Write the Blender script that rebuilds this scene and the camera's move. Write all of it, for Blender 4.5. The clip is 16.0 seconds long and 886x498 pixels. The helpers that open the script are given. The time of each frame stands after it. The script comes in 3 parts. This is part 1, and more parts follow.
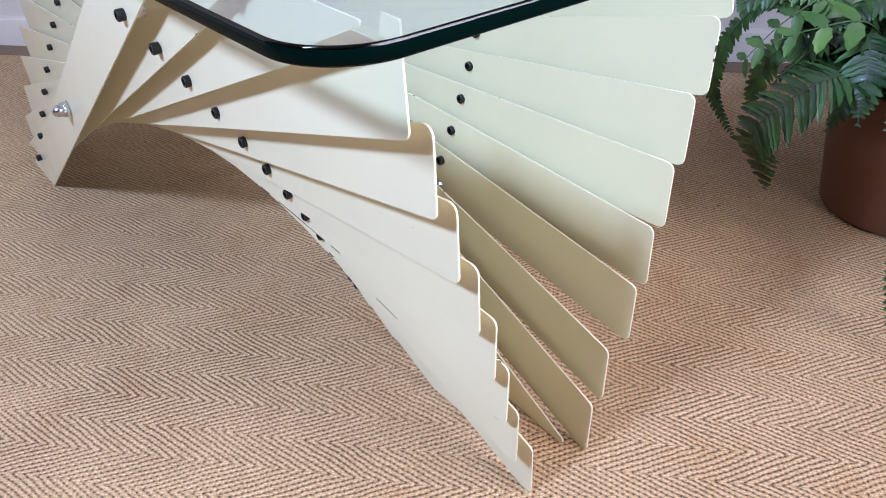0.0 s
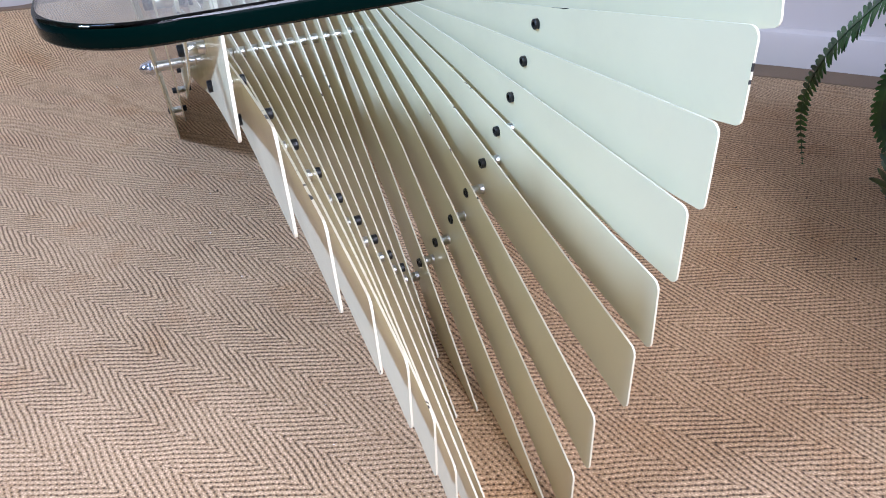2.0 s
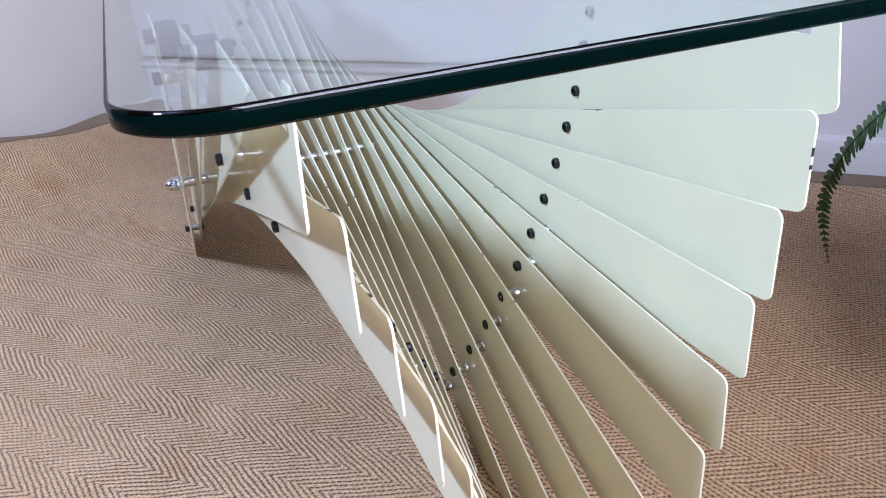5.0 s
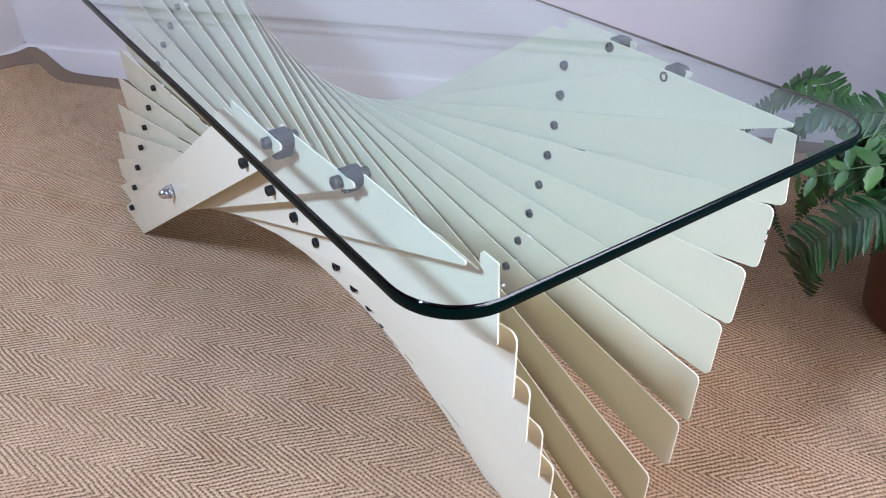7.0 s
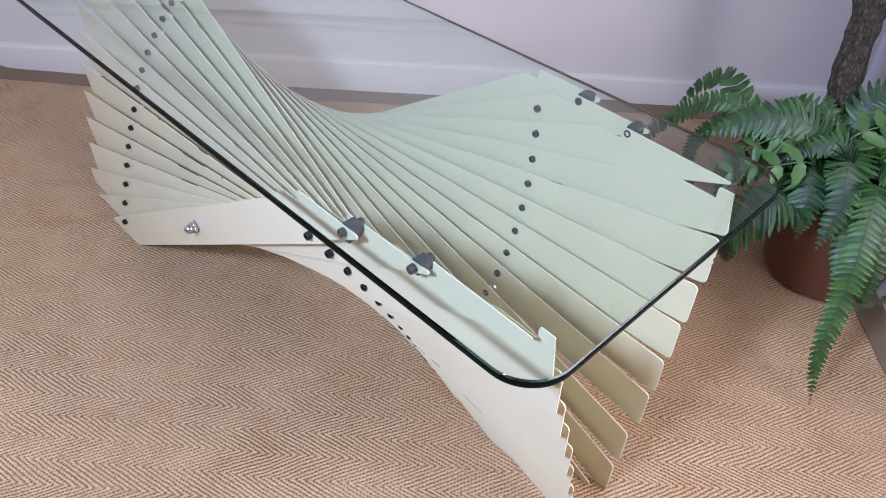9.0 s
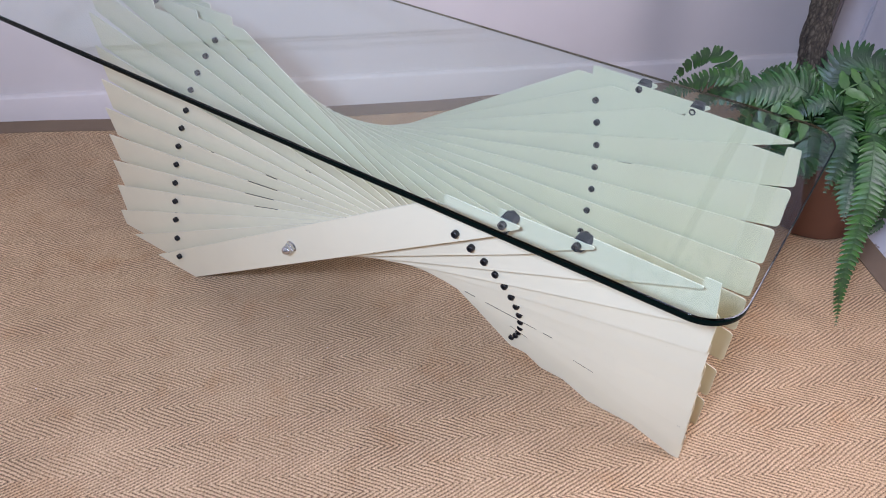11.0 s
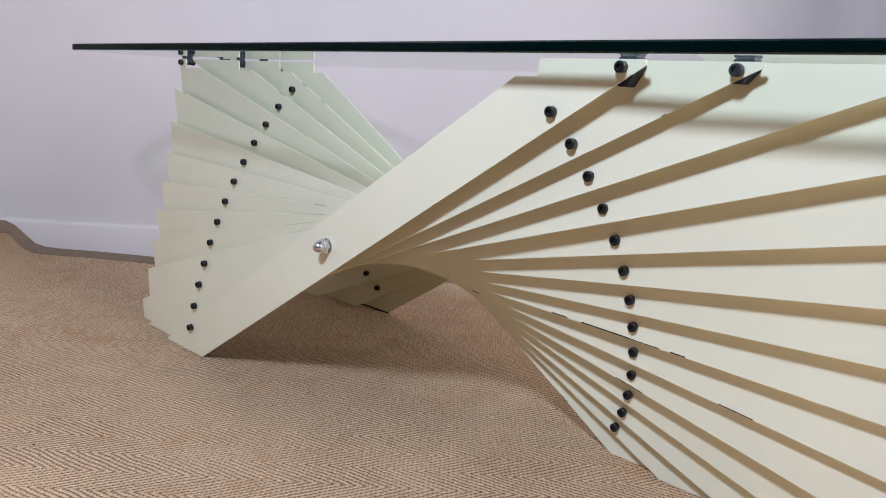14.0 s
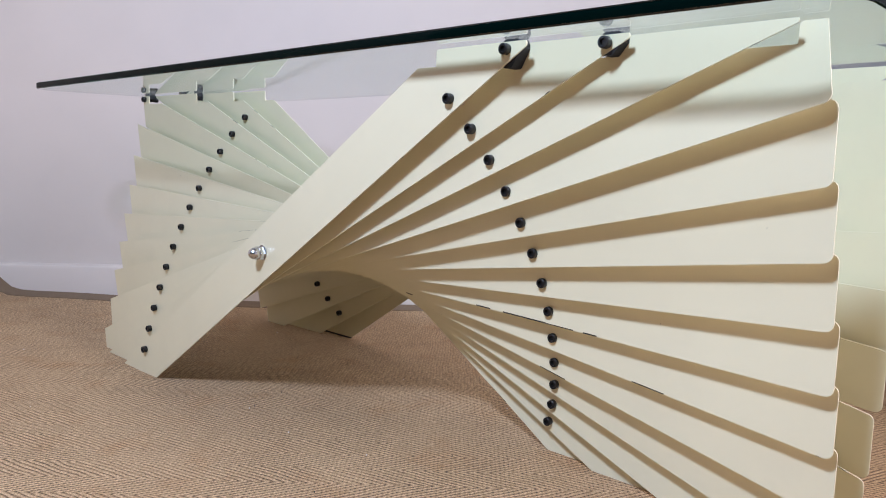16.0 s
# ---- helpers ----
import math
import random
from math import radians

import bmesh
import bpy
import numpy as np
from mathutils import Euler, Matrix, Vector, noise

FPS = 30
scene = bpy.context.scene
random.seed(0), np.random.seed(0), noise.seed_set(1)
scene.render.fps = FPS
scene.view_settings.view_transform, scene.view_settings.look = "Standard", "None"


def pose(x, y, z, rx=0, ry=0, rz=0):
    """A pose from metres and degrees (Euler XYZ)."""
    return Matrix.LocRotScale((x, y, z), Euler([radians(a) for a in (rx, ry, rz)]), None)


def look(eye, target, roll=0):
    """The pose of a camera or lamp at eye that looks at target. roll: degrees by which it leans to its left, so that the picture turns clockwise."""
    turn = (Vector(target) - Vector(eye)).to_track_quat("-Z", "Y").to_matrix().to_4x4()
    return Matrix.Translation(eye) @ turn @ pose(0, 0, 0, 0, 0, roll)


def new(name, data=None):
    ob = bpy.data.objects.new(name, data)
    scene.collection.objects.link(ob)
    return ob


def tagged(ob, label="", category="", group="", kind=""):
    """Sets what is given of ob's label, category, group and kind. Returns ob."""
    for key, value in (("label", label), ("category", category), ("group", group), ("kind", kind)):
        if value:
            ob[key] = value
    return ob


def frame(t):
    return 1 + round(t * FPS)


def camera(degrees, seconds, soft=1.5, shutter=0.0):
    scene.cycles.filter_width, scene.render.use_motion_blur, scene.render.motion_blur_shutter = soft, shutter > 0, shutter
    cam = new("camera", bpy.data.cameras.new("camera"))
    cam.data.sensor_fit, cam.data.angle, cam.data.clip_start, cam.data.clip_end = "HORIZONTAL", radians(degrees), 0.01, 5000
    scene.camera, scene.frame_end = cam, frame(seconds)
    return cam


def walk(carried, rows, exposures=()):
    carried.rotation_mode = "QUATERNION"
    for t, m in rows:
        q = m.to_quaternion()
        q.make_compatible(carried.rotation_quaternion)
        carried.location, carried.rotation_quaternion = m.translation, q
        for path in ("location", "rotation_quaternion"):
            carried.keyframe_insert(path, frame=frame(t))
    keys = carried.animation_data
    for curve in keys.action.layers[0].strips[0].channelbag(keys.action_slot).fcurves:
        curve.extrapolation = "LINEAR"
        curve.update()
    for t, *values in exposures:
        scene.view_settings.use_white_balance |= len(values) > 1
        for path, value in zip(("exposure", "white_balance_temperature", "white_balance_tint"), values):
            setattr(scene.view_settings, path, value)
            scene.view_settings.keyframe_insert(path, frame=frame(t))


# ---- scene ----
EXPOSURES = [(0.0, 0.37, 6600, 3), (2.0, 0.39, 6200, 2), (3.5, 0.39, 6150, 4), (6.0, 0.29, 6350, 3), (7.5, 0.29, 6500, 6), (8.2, 0.27, 6650, 7), (10.5, 0.22, 6850, 8), (12.5, 0.17, 7050, 8), (14.5, 0.20, 7300, 1), (16.0, 0.23, 7450, 2)]
# ---- camera ----
cam = camera(61.43, 16.0, soft=1.0)
PATH = [
    (0, 0.8157, -0.1591, 0.5031, 55.86, 1.70, 50.17),
    (0.5, 0.8276, -0.1048, 0.4860, 54.70, 2.88, 55.30),
    (1, 0.8420, -0.0480, 0.4820, 53.76, 3.44, 60.76),
    (1.5, 0.8479, -0.0118, 0.4780, 53.55, 3.22, 65.23),
    (2, 0.8389, 0.0145, 0.4783, 55.27, 3.18, 68.17),
    (2.5, 0.8414, 0.0192, 0.4739, 60.60, 2.86, 70.52),
    (3, 0.8443, 0.0197, 0.4259, 67.05, 4.13, 71.74),
    (3.5, 0.8450, 0.0120, 0.4056, 70.64, 3.98, 70.93),
    (5.8, 0.8081, -0.0621, 0.5187, 59.10, 2.81, 62.73),
    (6, 0.8089, -0.0839, 0.5339, 58.58, 2.22, 60.72),
    (6.5, 0.8030, -0.1254, 0.5846, 56.96, 1.13, 57.74),
    (7, 0.7964, -0.1754, 0.6333, 55.54, 0.03, 54.95),
    (7.5, 0.7820, -0.2142, 0.6840, 52.84, -0.02, 52.51),
    (8, 0.7696, -0.2413, 0.7242, 50.37, -1.03, 50.60),
    (8.2, 0.7657, -0.2489, 0.7473, 49.58, -1.29, 49.63),
    (10.3, 0.7305, -0.4525, 0.9145, 48.10, 0.28, 39.17),
    (10.5, 0.6955, -0.4805, 0.9213, 48.09, 0.06, 37.65),
    (11, 0.6206, -0.5233, 0.8793, 48.86, -0.15, 34.97),
    (11.5, 0.5881, -0.5276, 0.7846, 52.86, -1.04, 35.23),
    (12, 0.5761, -0.5389, 0.6795, 59.01, -1.17, 35.39),
    (12.5, 0.5725, -0.5348, 0.5648, 64.02, -1.25, 35.94),
    (13, 0.5792, -0.5175, 0.4766, 68.16, -1.60, 36.83),
    (13.5, 0.5886, -0.5055, 0.4043, 73.09, -2.89, 39.60),
    (14, 0.6129, -0.4912, 0.3672, 77.96, -2.91, 42.87),
    (14.5, 0.6350, -0.4722, 0.3365, 81.29, -1.67, 44.51),
    (15, 0.6501, -0.4667, 0.3214, 82.63, -0.60, 44.94),
    (15.5, 0.6721, -0.4647, 0.3119, 83.36, -0.41, 44.64),
    (16, 0.6939, -0.4562, 0.3132, 82.46, -0.98, 43.09),
]
walk(cam, [(t, pose(x, y, z, rx, ry, rz)) for t, x, y, z, rx, ry, rz in PATH], EXPOSURES)
# ---- end of camera ----

# ---- light and world ----
scene.cycles.caustics_refractive = False
world = bpy.data.worlds.new("world")
scene.world = world
world.use_nodes = True
world.node_tree.nodes["Background"].inputs[0].default_value = (0.75, 0.80, 0.90, 1)
world.node_tree.nodes["Background"].inputs[1].default_value = 0.3


def area_lamp(name, eye, target, size_x, size_y, watts, colour):
    lamp = bpy.data.lights.new(name, "AREA")
    lamp.shape, lamp.size, lamp.size_y = "RECTANGLE", size_x, size_y
    lamp.energy, lamp.color = watts, colour
    ob = new(name, lamp)
    ob.matrix_world = look(eye, target)
    return ob


# lamp in front of the table and another near the ceiling; the window in the right wall follows below
area_lamp("front_lamp", (0.522, -0.889, 1.228), (0.25, 0.1, 0.2), 0.15, 0.15, 28.4, (0.475, 0.60, 1.0))
area_lamp("ceiling_lamp", (0.30, -1.15, 2.45), (0.2, 0.0, 0.0), 0.50, 0.50, 4.5, (0.475, 0.60, 1.0))

# ---- room frame: u along the back wall, d away from it into the room ----
WALL_YAW = 41.63
WU = Vector((math.cos(radians(WALL_YAW)), math.sin(radians(WALL_YAW)), 0))
WD = Vector((WU.y, -WU.x, 0))
WALL_O = -0.7398 * WD
U_LEFT, U_RIGHT, D_FRONT, CEILING = -0.83, 1.16, 4.4, 2.6
U_ALCOVE, D_LEFT = -2.8, 1.05


def room(u, d, z=0.0):
    return WALL_O + u * WU + d * WD + Vector((0, 0, z))


ROOM = Matrix.Translation(WALL_O) @ Matrix.Rotation(radians(WALL_YAW), 4, "Z")
WIN_D0, WIN_D1, WIN_Z0, WIN_Z1 = 0.86, 1.90, 0.40, 1.8
area_lamp("window_light", room(U_RIGHT + 0.10, (WIN_D0 + WIN_D1) / 2, (WIN_Z0 + WIN_Z1) / 2), room(0.0, (WIN_D0 + WIN_D1) / 2, 0.9), WIN_D1 - WIN_D0 - 0.06, WIN_Z1 - WIN_Z0 - 0.06, 39.0, (0.80, 0.77, 1.0))


# ---- materials ----
def material(name, colour, rough=0.5, metal=0.0):
    m = bpy.data.materials.new(name)
    m.use_nodes = True
    b = m.node_tree.nodes["Principled BSDF"]
    b.inputs["Base Color"].default_value = (*colour, 1)
    b.inputs["Roughness"].default_value = rough
    b.inputs["Metallic"].default_value = metal
    return m


class Nodes:
    """Short calls for building a node tree."""

    def __init__(self, m):
        self.tree = m.node_tree
        self.bsdf = self.tree.nodes["Principled BSDF"]

    def add(self, kind, **inputs):
        n = self.tree.nodes.new(kind)
        for key, value in inputs.items():
            self.put(n, key.replace("_", " "), value)
        return n

    def put(self, n, key, value):
        slot = n.inputs[int(key)] if key.isdigit() else n.inputs[key]
        if isinstance(value, bpy.types.NodeSocket):
            self.tree.links.new(value, slot)
        else:
            slot.default_value = value

    def math(self, op, a, b=0.0, c=0.0):
        n = self.tree.nodes.new("ShaderNodeMath")
        n.operation = op
        for i, v in enumerate((a, b, c)):
            self.put(n, str(i), v)
        return n.outputs[0]

    def ramp(self, fac, stops):
        n = self.tree.nodes.new("ShaderNodeValToRGB")
        while len(n.color_ramp.elements) < len(stops):
            n.color_ramp.elements.new(0.5)
        for e, (p, c) in zip(n.color_ramp.elements, stops):
            e.position, e.color = p, (*c, 1) if len(c) == 3 else c
        self.tree.links.new(fac, n.inputs[0])
        return n.outputs[0]

    def noise(self, vector, scale, detail=3.0, rough=0.55):
        n = self.add("ShaderNodeTexNoise", Scale=scale, Detail=detail, Roughness=rough)
        if vector is not None:
            self.put(n, "Vector", vector)
        return n.outputs["Fac"]

    def mix(self, fac, a, b, blend="MIX"):
        n = self.tree.nodes.new("ShaderNodeMix")
        n.data_type, n.blend_type = "RGBA", blend
        self.put(n, "0", fac)
        for i, v in ((6, a), (7, b)):
            self.put(n, str(i), v if isinstance(v, bpy.types.NodeSocket) else (*v, 1))
        return n.outputs[2]

    def bump(self, height, strength, distance):
        n = self.add("ShaderNodeBump", Strength=strength, Distance=distance, Height=height)
        self.put(self.bsdf, "Normal", n.outputs[0])

    def place(self):
        return self.add("ShaderNodeNewGeometry").outputs["Position"]

    def object_place(self):
        return self.add("ShaderNodeTexCoord").outputs["Object"]


def paint(name, colour, rough, wear=0.05, grain=900.0, bump=0.02):
    """Sprayed or brushed paint with faint clouding and orange-peel relief."""
    m = material(name, colour, rough)
    n = Nodes(m)
    where = n.place()
    cloud = n.noise(where, 7.0, 4.0)
    dark = tuple(c * (1 - wear) for c in colour)
    lite = tuple(min(1, c * (1 + wear * 0.6)) for c in colour)
    n.put(n.bsdf, "Base Color", n.ramp(cloud, ((0.3, dark), (0.7, lite))))
    fine = n.noise(where, grain, 2.0)
    n.put(n.bsdf, "Roughness", n.math("MULTIPLY_ADD", cloud, 0.16, rough - 0.08))
    n.bump(fine, bump, 0.001)
    return m


def blade_paint():
    """Cream enamel, chipped to the black primer along the blade's long edges, with a few scuffs."""
    m = paint("cream_enamel", (0.745, 0.685, 0.476), 0.19, 0.035, 1400.0, 0.03)
    n = Nodes(m)
    base = n.bsdf.inputs["Base Color"].links[0].from_socket
    along = n.add("ShaderNodeAttribute")
    along.attribute_name = "along"
    across = n.add("ShaderNodeAttribute")
    across.attribute_name = "across"
    seed = n.math("MULTIPLY", n.add("ShaderNodeObjectInfo").outputs["Random"], 37.0)
    at = n.add("ShaderNodeCombineXYZ", X=n.math("MULTIPLY", along.outputs["Fac"], 26.0), Y=n.math("MULTIPLY", across.outputs["Fac"], 90.0), Z=seed)
    chip = n.noise(at.outputs[0], 1.0, 3.0, 0.6)
    chip = n.math("MULTIPLY_ADD", seed, 0.0042, n.math("SUBTRACT", chip, 0.075))
    reach = n.math("MULTIPLY", n.math("MAXIMUM", n.math("SUBTRACT", chip, 0.70), 0.0), 0.013)
    rim = n.math("SUBTRACT", 0.0268, n.math("ABSOLUTE", across.outputs["Fac"]))
    worn = n.math("LESS_THAN", rim, reach)
    where = n.place()
    scuff = n.math("MULTIPLY", n.math("GREATER_THAN", n.noise(where, 120.0, 2.0), 0.79), n.math("GREATER_THAN", n.noise(where, 6.0, 1.0), 0.5))
    grime = n.math("MULTIPLY", n.ramp(n.noise(where, 16.0, 5.0, 0.7), ((0.52, (0, 0, 0)), (0.75, (1, 1, 1)))), 0.16)
    base = n.mix(grime, base, (0.62, 0.55, 0.40))
    base = n.mix(scuff, base, (0.22, 0.17, 0.12))
    n.put(n.bsdf, "Base Color", n.mix(worn, base, (0.015, 0.013, 0.012)))
    return m


CREAM = blade_paint()


def chipped_edge():
    # cream painted darker than on the faces to offset brightly lit edges; chips besides
    m = material("toned_down_cream_edge", (0.69, 0.64, 0.48), 0.4)
    n = Nodes(m)
    where = n.place()
    chip = n.math("MULTIPLY", n.math("GREATER_THAN", n.noise(where, 75.0, 3.0), 0.645), n.math("GREATER_THAN", n.noise(where, 9.0, 2.0), 0.57))
    n.put(n.bsdf, "Base Color", n.mix(chip, (0.69, 0.64, 0.48), (0.02, 0.018, 0.016)))
    return m


EDGE = chipped_edge()
PRIMER = paint("black_primer", (0.018, 0.016, 0.014), 0.6, 0.2)
BLACK_STEEL = paint("black_oxide_steel", (0.018, 0.017, 0.017), 0.42, 0.2)
BLACK_STEEL.node_tree.nodes["Principled BSDF"].inputs["Metallic"].default_value = 0.5
RUBBER = paint("black_rubber", (0.009, 0.009, 0.010), 0.85, 0.2)
CHROME = material("polished_steel", (0.60, 0.61, 0.62), 0.2, 1.0)
ALU = material("turned_aluminium", (0.60, 0.59, 0.55), 0.30, 1.0)


def glass_pane(name, tint, gloss_least, gloss_most=1.0):
    """A clear sheet with a faint green tint; the gloss grows towards a grazing view."""
    m = bpy.data.materials.new(name)
    m.use_nodes = True
    t = m.node_tree
    t.nodes.remove(t.nodes["Principled BSDF"])
    out = t.nodes["Material Output"]
    clear = t.nodes.new("ShaderNodeBsdfTransparent")
    clear.inputs[0].default_value = (*tint, 1)
    gloss = t.nodes.new("ShaderNodeBsdfGlossy")
    gloss.inputs["Roughness"].default_value = 0.0
    facing = t.nodes.new("ShaderNodeLayerWeight")
    facing.inputs[0].default_value = 0.5
    power = t.nodes.new("ShaderNodeMath")
    power.operation = "POWER"
    power.inputs[1].default_value = 5.0
    t.links.new(facing.outputs["Facing"], power.inputs[0])
    schlick = t.nodes.new("ShaderNodeMath")
    schlick.operation = "MULTIPLY_ADD"
    schlick.inputs[1].default_value, schlick.inputs[2].default_value = gloss_most - gloss_least, gloss_least
    t.links.new(power.outputs[0], schlick.inputs[0])
    mix = t.nodes.new("ShaderNodeMixShader")
    t.links.new(schlick.outputs[0], mix.inputs[0])
    t.links.new(clear.outputs[0], mix.inputs[1])
    t.links.new(gloss.outputs[0], mix.inputs[2])
    t.links.new(mix.outputs[0], out.inputs[0])
    return m


def solid_glass(name, tint):
    """Clear float glass that bends what is seen through it."""
    m = material(name, tint, 0.0)
    b = m.node_tree.nodes["Principled BSDF"]
    b.inputs["IOR"].default_value = 1.5
    b.inputs["Transmission Weight"].default_value = 1.0
    return m


PANE = solid_glass("clear_glass", (1.0, 1.0, 1.0))
GLASS_CORE = glass_pane("green_glass_tint", (0.87, 0.945, 0.92), 0.0, 0.0)
# edge and bevel darkness is painted, standing in for light trapped in the glass
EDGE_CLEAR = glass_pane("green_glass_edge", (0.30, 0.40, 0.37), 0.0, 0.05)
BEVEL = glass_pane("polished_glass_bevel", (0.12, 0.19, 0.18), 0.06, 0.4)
RIM = material("shade_painted_glass_edge", (0.0004, 0.0046, 0.0038), 0.04)
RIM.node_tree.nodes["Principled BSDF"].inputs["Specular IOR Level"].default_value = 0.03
WALL_PAINT = paint("white_wall_paint", (0.575, 0.52, 0.475), 0.65, 0.03, 260.0, 0.06)
SKIRTING_PAINT = paint("white_gloss_paint", (0.63, 0.57, 0.52), 0.35, 0.03, 300.0, 0.03)
# dark paint for the unseen walls, chosen to cut the bounced light
FAR_PAINT = paint("bounce_cutting_brown_paint", (0.26, 0.215, 0.18), 0.8, 0.1)
# ceiling out of view, greyed so that less light bounces back
CEILING_PAINT = paint("bounce_cutting_grey_paint", (0.42, 0.40, 0.38), 0.8, 0.02)
TERRACOTTA = paint("brown_plastic_pot", (0.115, 0.043, 0.022), 0.5, 0.18, 200.0, 0.05)
SOIL = paint("dark_moss", (0.04, 0.03, 0.02), 0.95, 0.5, 120.0, 0.8)


def sisal(name, base, dark, lite):
    """Herringbone sisal: slanted ribs that turn at each row, with yarn beads along every rib."""
    m = material(name, base, 0.85)
    n = Nodes(m)
    where = n.object_place()
    wob = n.add("ShaderNodeTexNoise", Scale=14.0, Detail=2.0, Vector=where)
    shift = n.add("ShaderNodeVectorMath")
    shift.operation = "MULTIPLY_ADD"
    n.put(shift, "0", wob.outputs["Color"])
    shift.inputs[1].default_value, shift.inputs[2].default_value = (0.008, 0.008, 0), (0, 0, 0)
    n.put(shift, "2", where)
    jig = n.add("ShaderNodeTexNoise", Scale=150.0, Detail=1.0, Vector=where)
    nudge = n.add("ShaderNodeVectorMath")
    nudge.operation = "MULTIPLY_ADD"
    n.put(nudge, "0", jig.outputs["Color"])
    nudge.inputs[1].default_value = (0.0022, 0.0022, 0)
    n.put(nudge, "2", shift.outputs[0])
    split = n.add("ShaderNodeSeparateXYZ", Vector=nudge.outputs[0])
    u, v = split.outputs[0], split.outputs[1]
    row = 0.0335
    zig = n.math("PINGPONG", v, row)
    phase = n.math("MULTIPLY_ADD", zig, SLOPE / RIB, n.math("DIVIDE", u, RIB))
    stagger = n.math("MULTIPLY", n.math("FLOOR", phase), 0.5)
    along = n.math("ADD", n.math("MULTIPLY_ADD", u, 1 / 0.0055, n.math("MULTIPLY", zig, -1 / 0.0105)), stagger)
    rib = n.math("COSINE", n.math("MULTIPLY", phase, 6.2832))
    bead = n.math("COSINE", n.math("MULTIPLY", along, 6.2832))
    crest = n.math("COSINE", n.math("MULTIPLY", n.math("ADD", along, 0.38), 6.2832))
    fuzz = n.noise(where, 620.0, 3.0, 0.7)
    tuft = n.noise(where, 240.0, 3.0, 0.7)
    worn = n.ramp(n.noise(where, 7.0, 3.0, 0.6), ((0.35, (0, 0, 0)), (0.65, (1, 1, 1))))
    # a hole beside every yarn loop, a shallow groove joining them, a loop crest next to it
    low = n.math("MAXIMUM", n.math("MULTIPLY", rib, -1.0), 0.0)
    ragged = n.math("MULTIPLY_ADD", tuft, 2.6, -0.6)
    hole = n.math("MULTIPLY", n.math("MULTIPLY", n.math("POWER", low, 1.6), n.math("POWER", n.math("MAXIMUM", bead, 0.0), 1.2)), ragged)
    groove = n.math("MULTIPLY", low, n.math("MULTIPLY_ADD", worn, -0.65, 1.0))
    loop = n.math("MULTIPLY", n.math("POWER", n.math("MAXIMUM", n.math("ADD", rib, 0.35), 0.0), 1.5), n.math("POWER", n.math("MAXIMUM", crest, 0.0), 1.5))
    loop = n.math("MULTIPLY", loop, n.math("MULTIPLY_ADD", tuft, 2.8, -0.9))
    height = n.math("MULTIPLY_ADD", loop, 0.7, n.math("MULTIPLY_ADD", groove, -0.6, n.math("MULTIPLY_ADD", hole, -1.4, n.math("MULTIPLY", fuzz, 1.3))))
    # shade in holes and grooves and light on loop crests painted into the tone
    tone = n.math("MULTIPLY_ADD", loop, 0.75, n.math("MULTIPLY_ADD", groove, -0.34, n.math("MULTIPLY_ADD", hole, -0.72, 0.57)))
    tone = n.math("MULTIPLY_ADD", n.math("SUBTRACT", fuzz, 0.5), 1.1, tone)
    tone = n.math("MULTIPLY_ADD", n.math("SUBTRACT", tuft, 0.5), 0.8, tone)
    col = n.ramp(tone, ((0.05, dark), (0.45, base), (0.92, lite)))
    stain = n.noise(where, 3.2, 4.0)
    patch = n.noise(where, 26.0, 4.0, 0.65)
    rust = n.noise(where, 13.0, 3.0, 0.6)
    col = n.mix(n.ramp(stain, ((0.35, (0, 0, 0)), (0.7, (0.8, 0.8, 0.8)))), col, (0.80, 0.77, 0.74), "MULTIPLY")
    col = n.mix(n.ramp(patch, ((0.45, (0, 0, 0)), (0.75, (0.7, 0.7, 0.7)))), col, (0.84, 0.83, 0.82), "MULTIPLY")
    col = n.mix(n.ramp(rust, ((0.56, (0, 0, 0)), (0.72, (0.55, 0.55, 0.55)))), col, (1.0, 0.86, 0.72), "MULTIPLY")
    n.put(n.bsdf, "Base Color", col)
    n.bump(height, 0.85, 0.0016)
    return m


RIB, SLOPE = 0.0108, 1.95
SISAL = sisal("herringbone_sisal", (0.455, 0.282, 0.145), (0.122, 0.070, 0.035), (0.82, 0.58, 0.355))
BINDING = paint("brown_cotton_binding", (0.20, 0.135, 0.085), 0.9, 0.15, 1500.0, 0.4)


def peeling(name, paint_colour, under):
    m = material(name, paint_colour, 0.6)
    n = Nodes(m)
    where = n.place()
    flakes = n.ramp(n.noise(where, 22.0, 6.0, 0.7), ((0.56, (0, 0, 0)), (0.59, (1, 1, 1))))
    dirt = n.noise(where, 5.0, 5.0)
    col = n.mix(n.math("MULTIPLY", dirt, 0.35), paint_colour, tuple(c * 0.55 for c in paint_colour))
    n.put(n.bsdf, "Base Color", n.mix(flakes, col, under))
    n.bump(n.math("SUBTRACT", 1.0, flakes), 0.5, 0.002)
    return m


PEELING = peeling("peeling_white_paint", (0.62, 0.60, 0.60), (0.30, 0.25, 0.22))
GREY_BOARD = paint("grey_white_board_paint", (0.56, 0.54, 0.56), 0.32, 0.14, 90.0, 0.15)


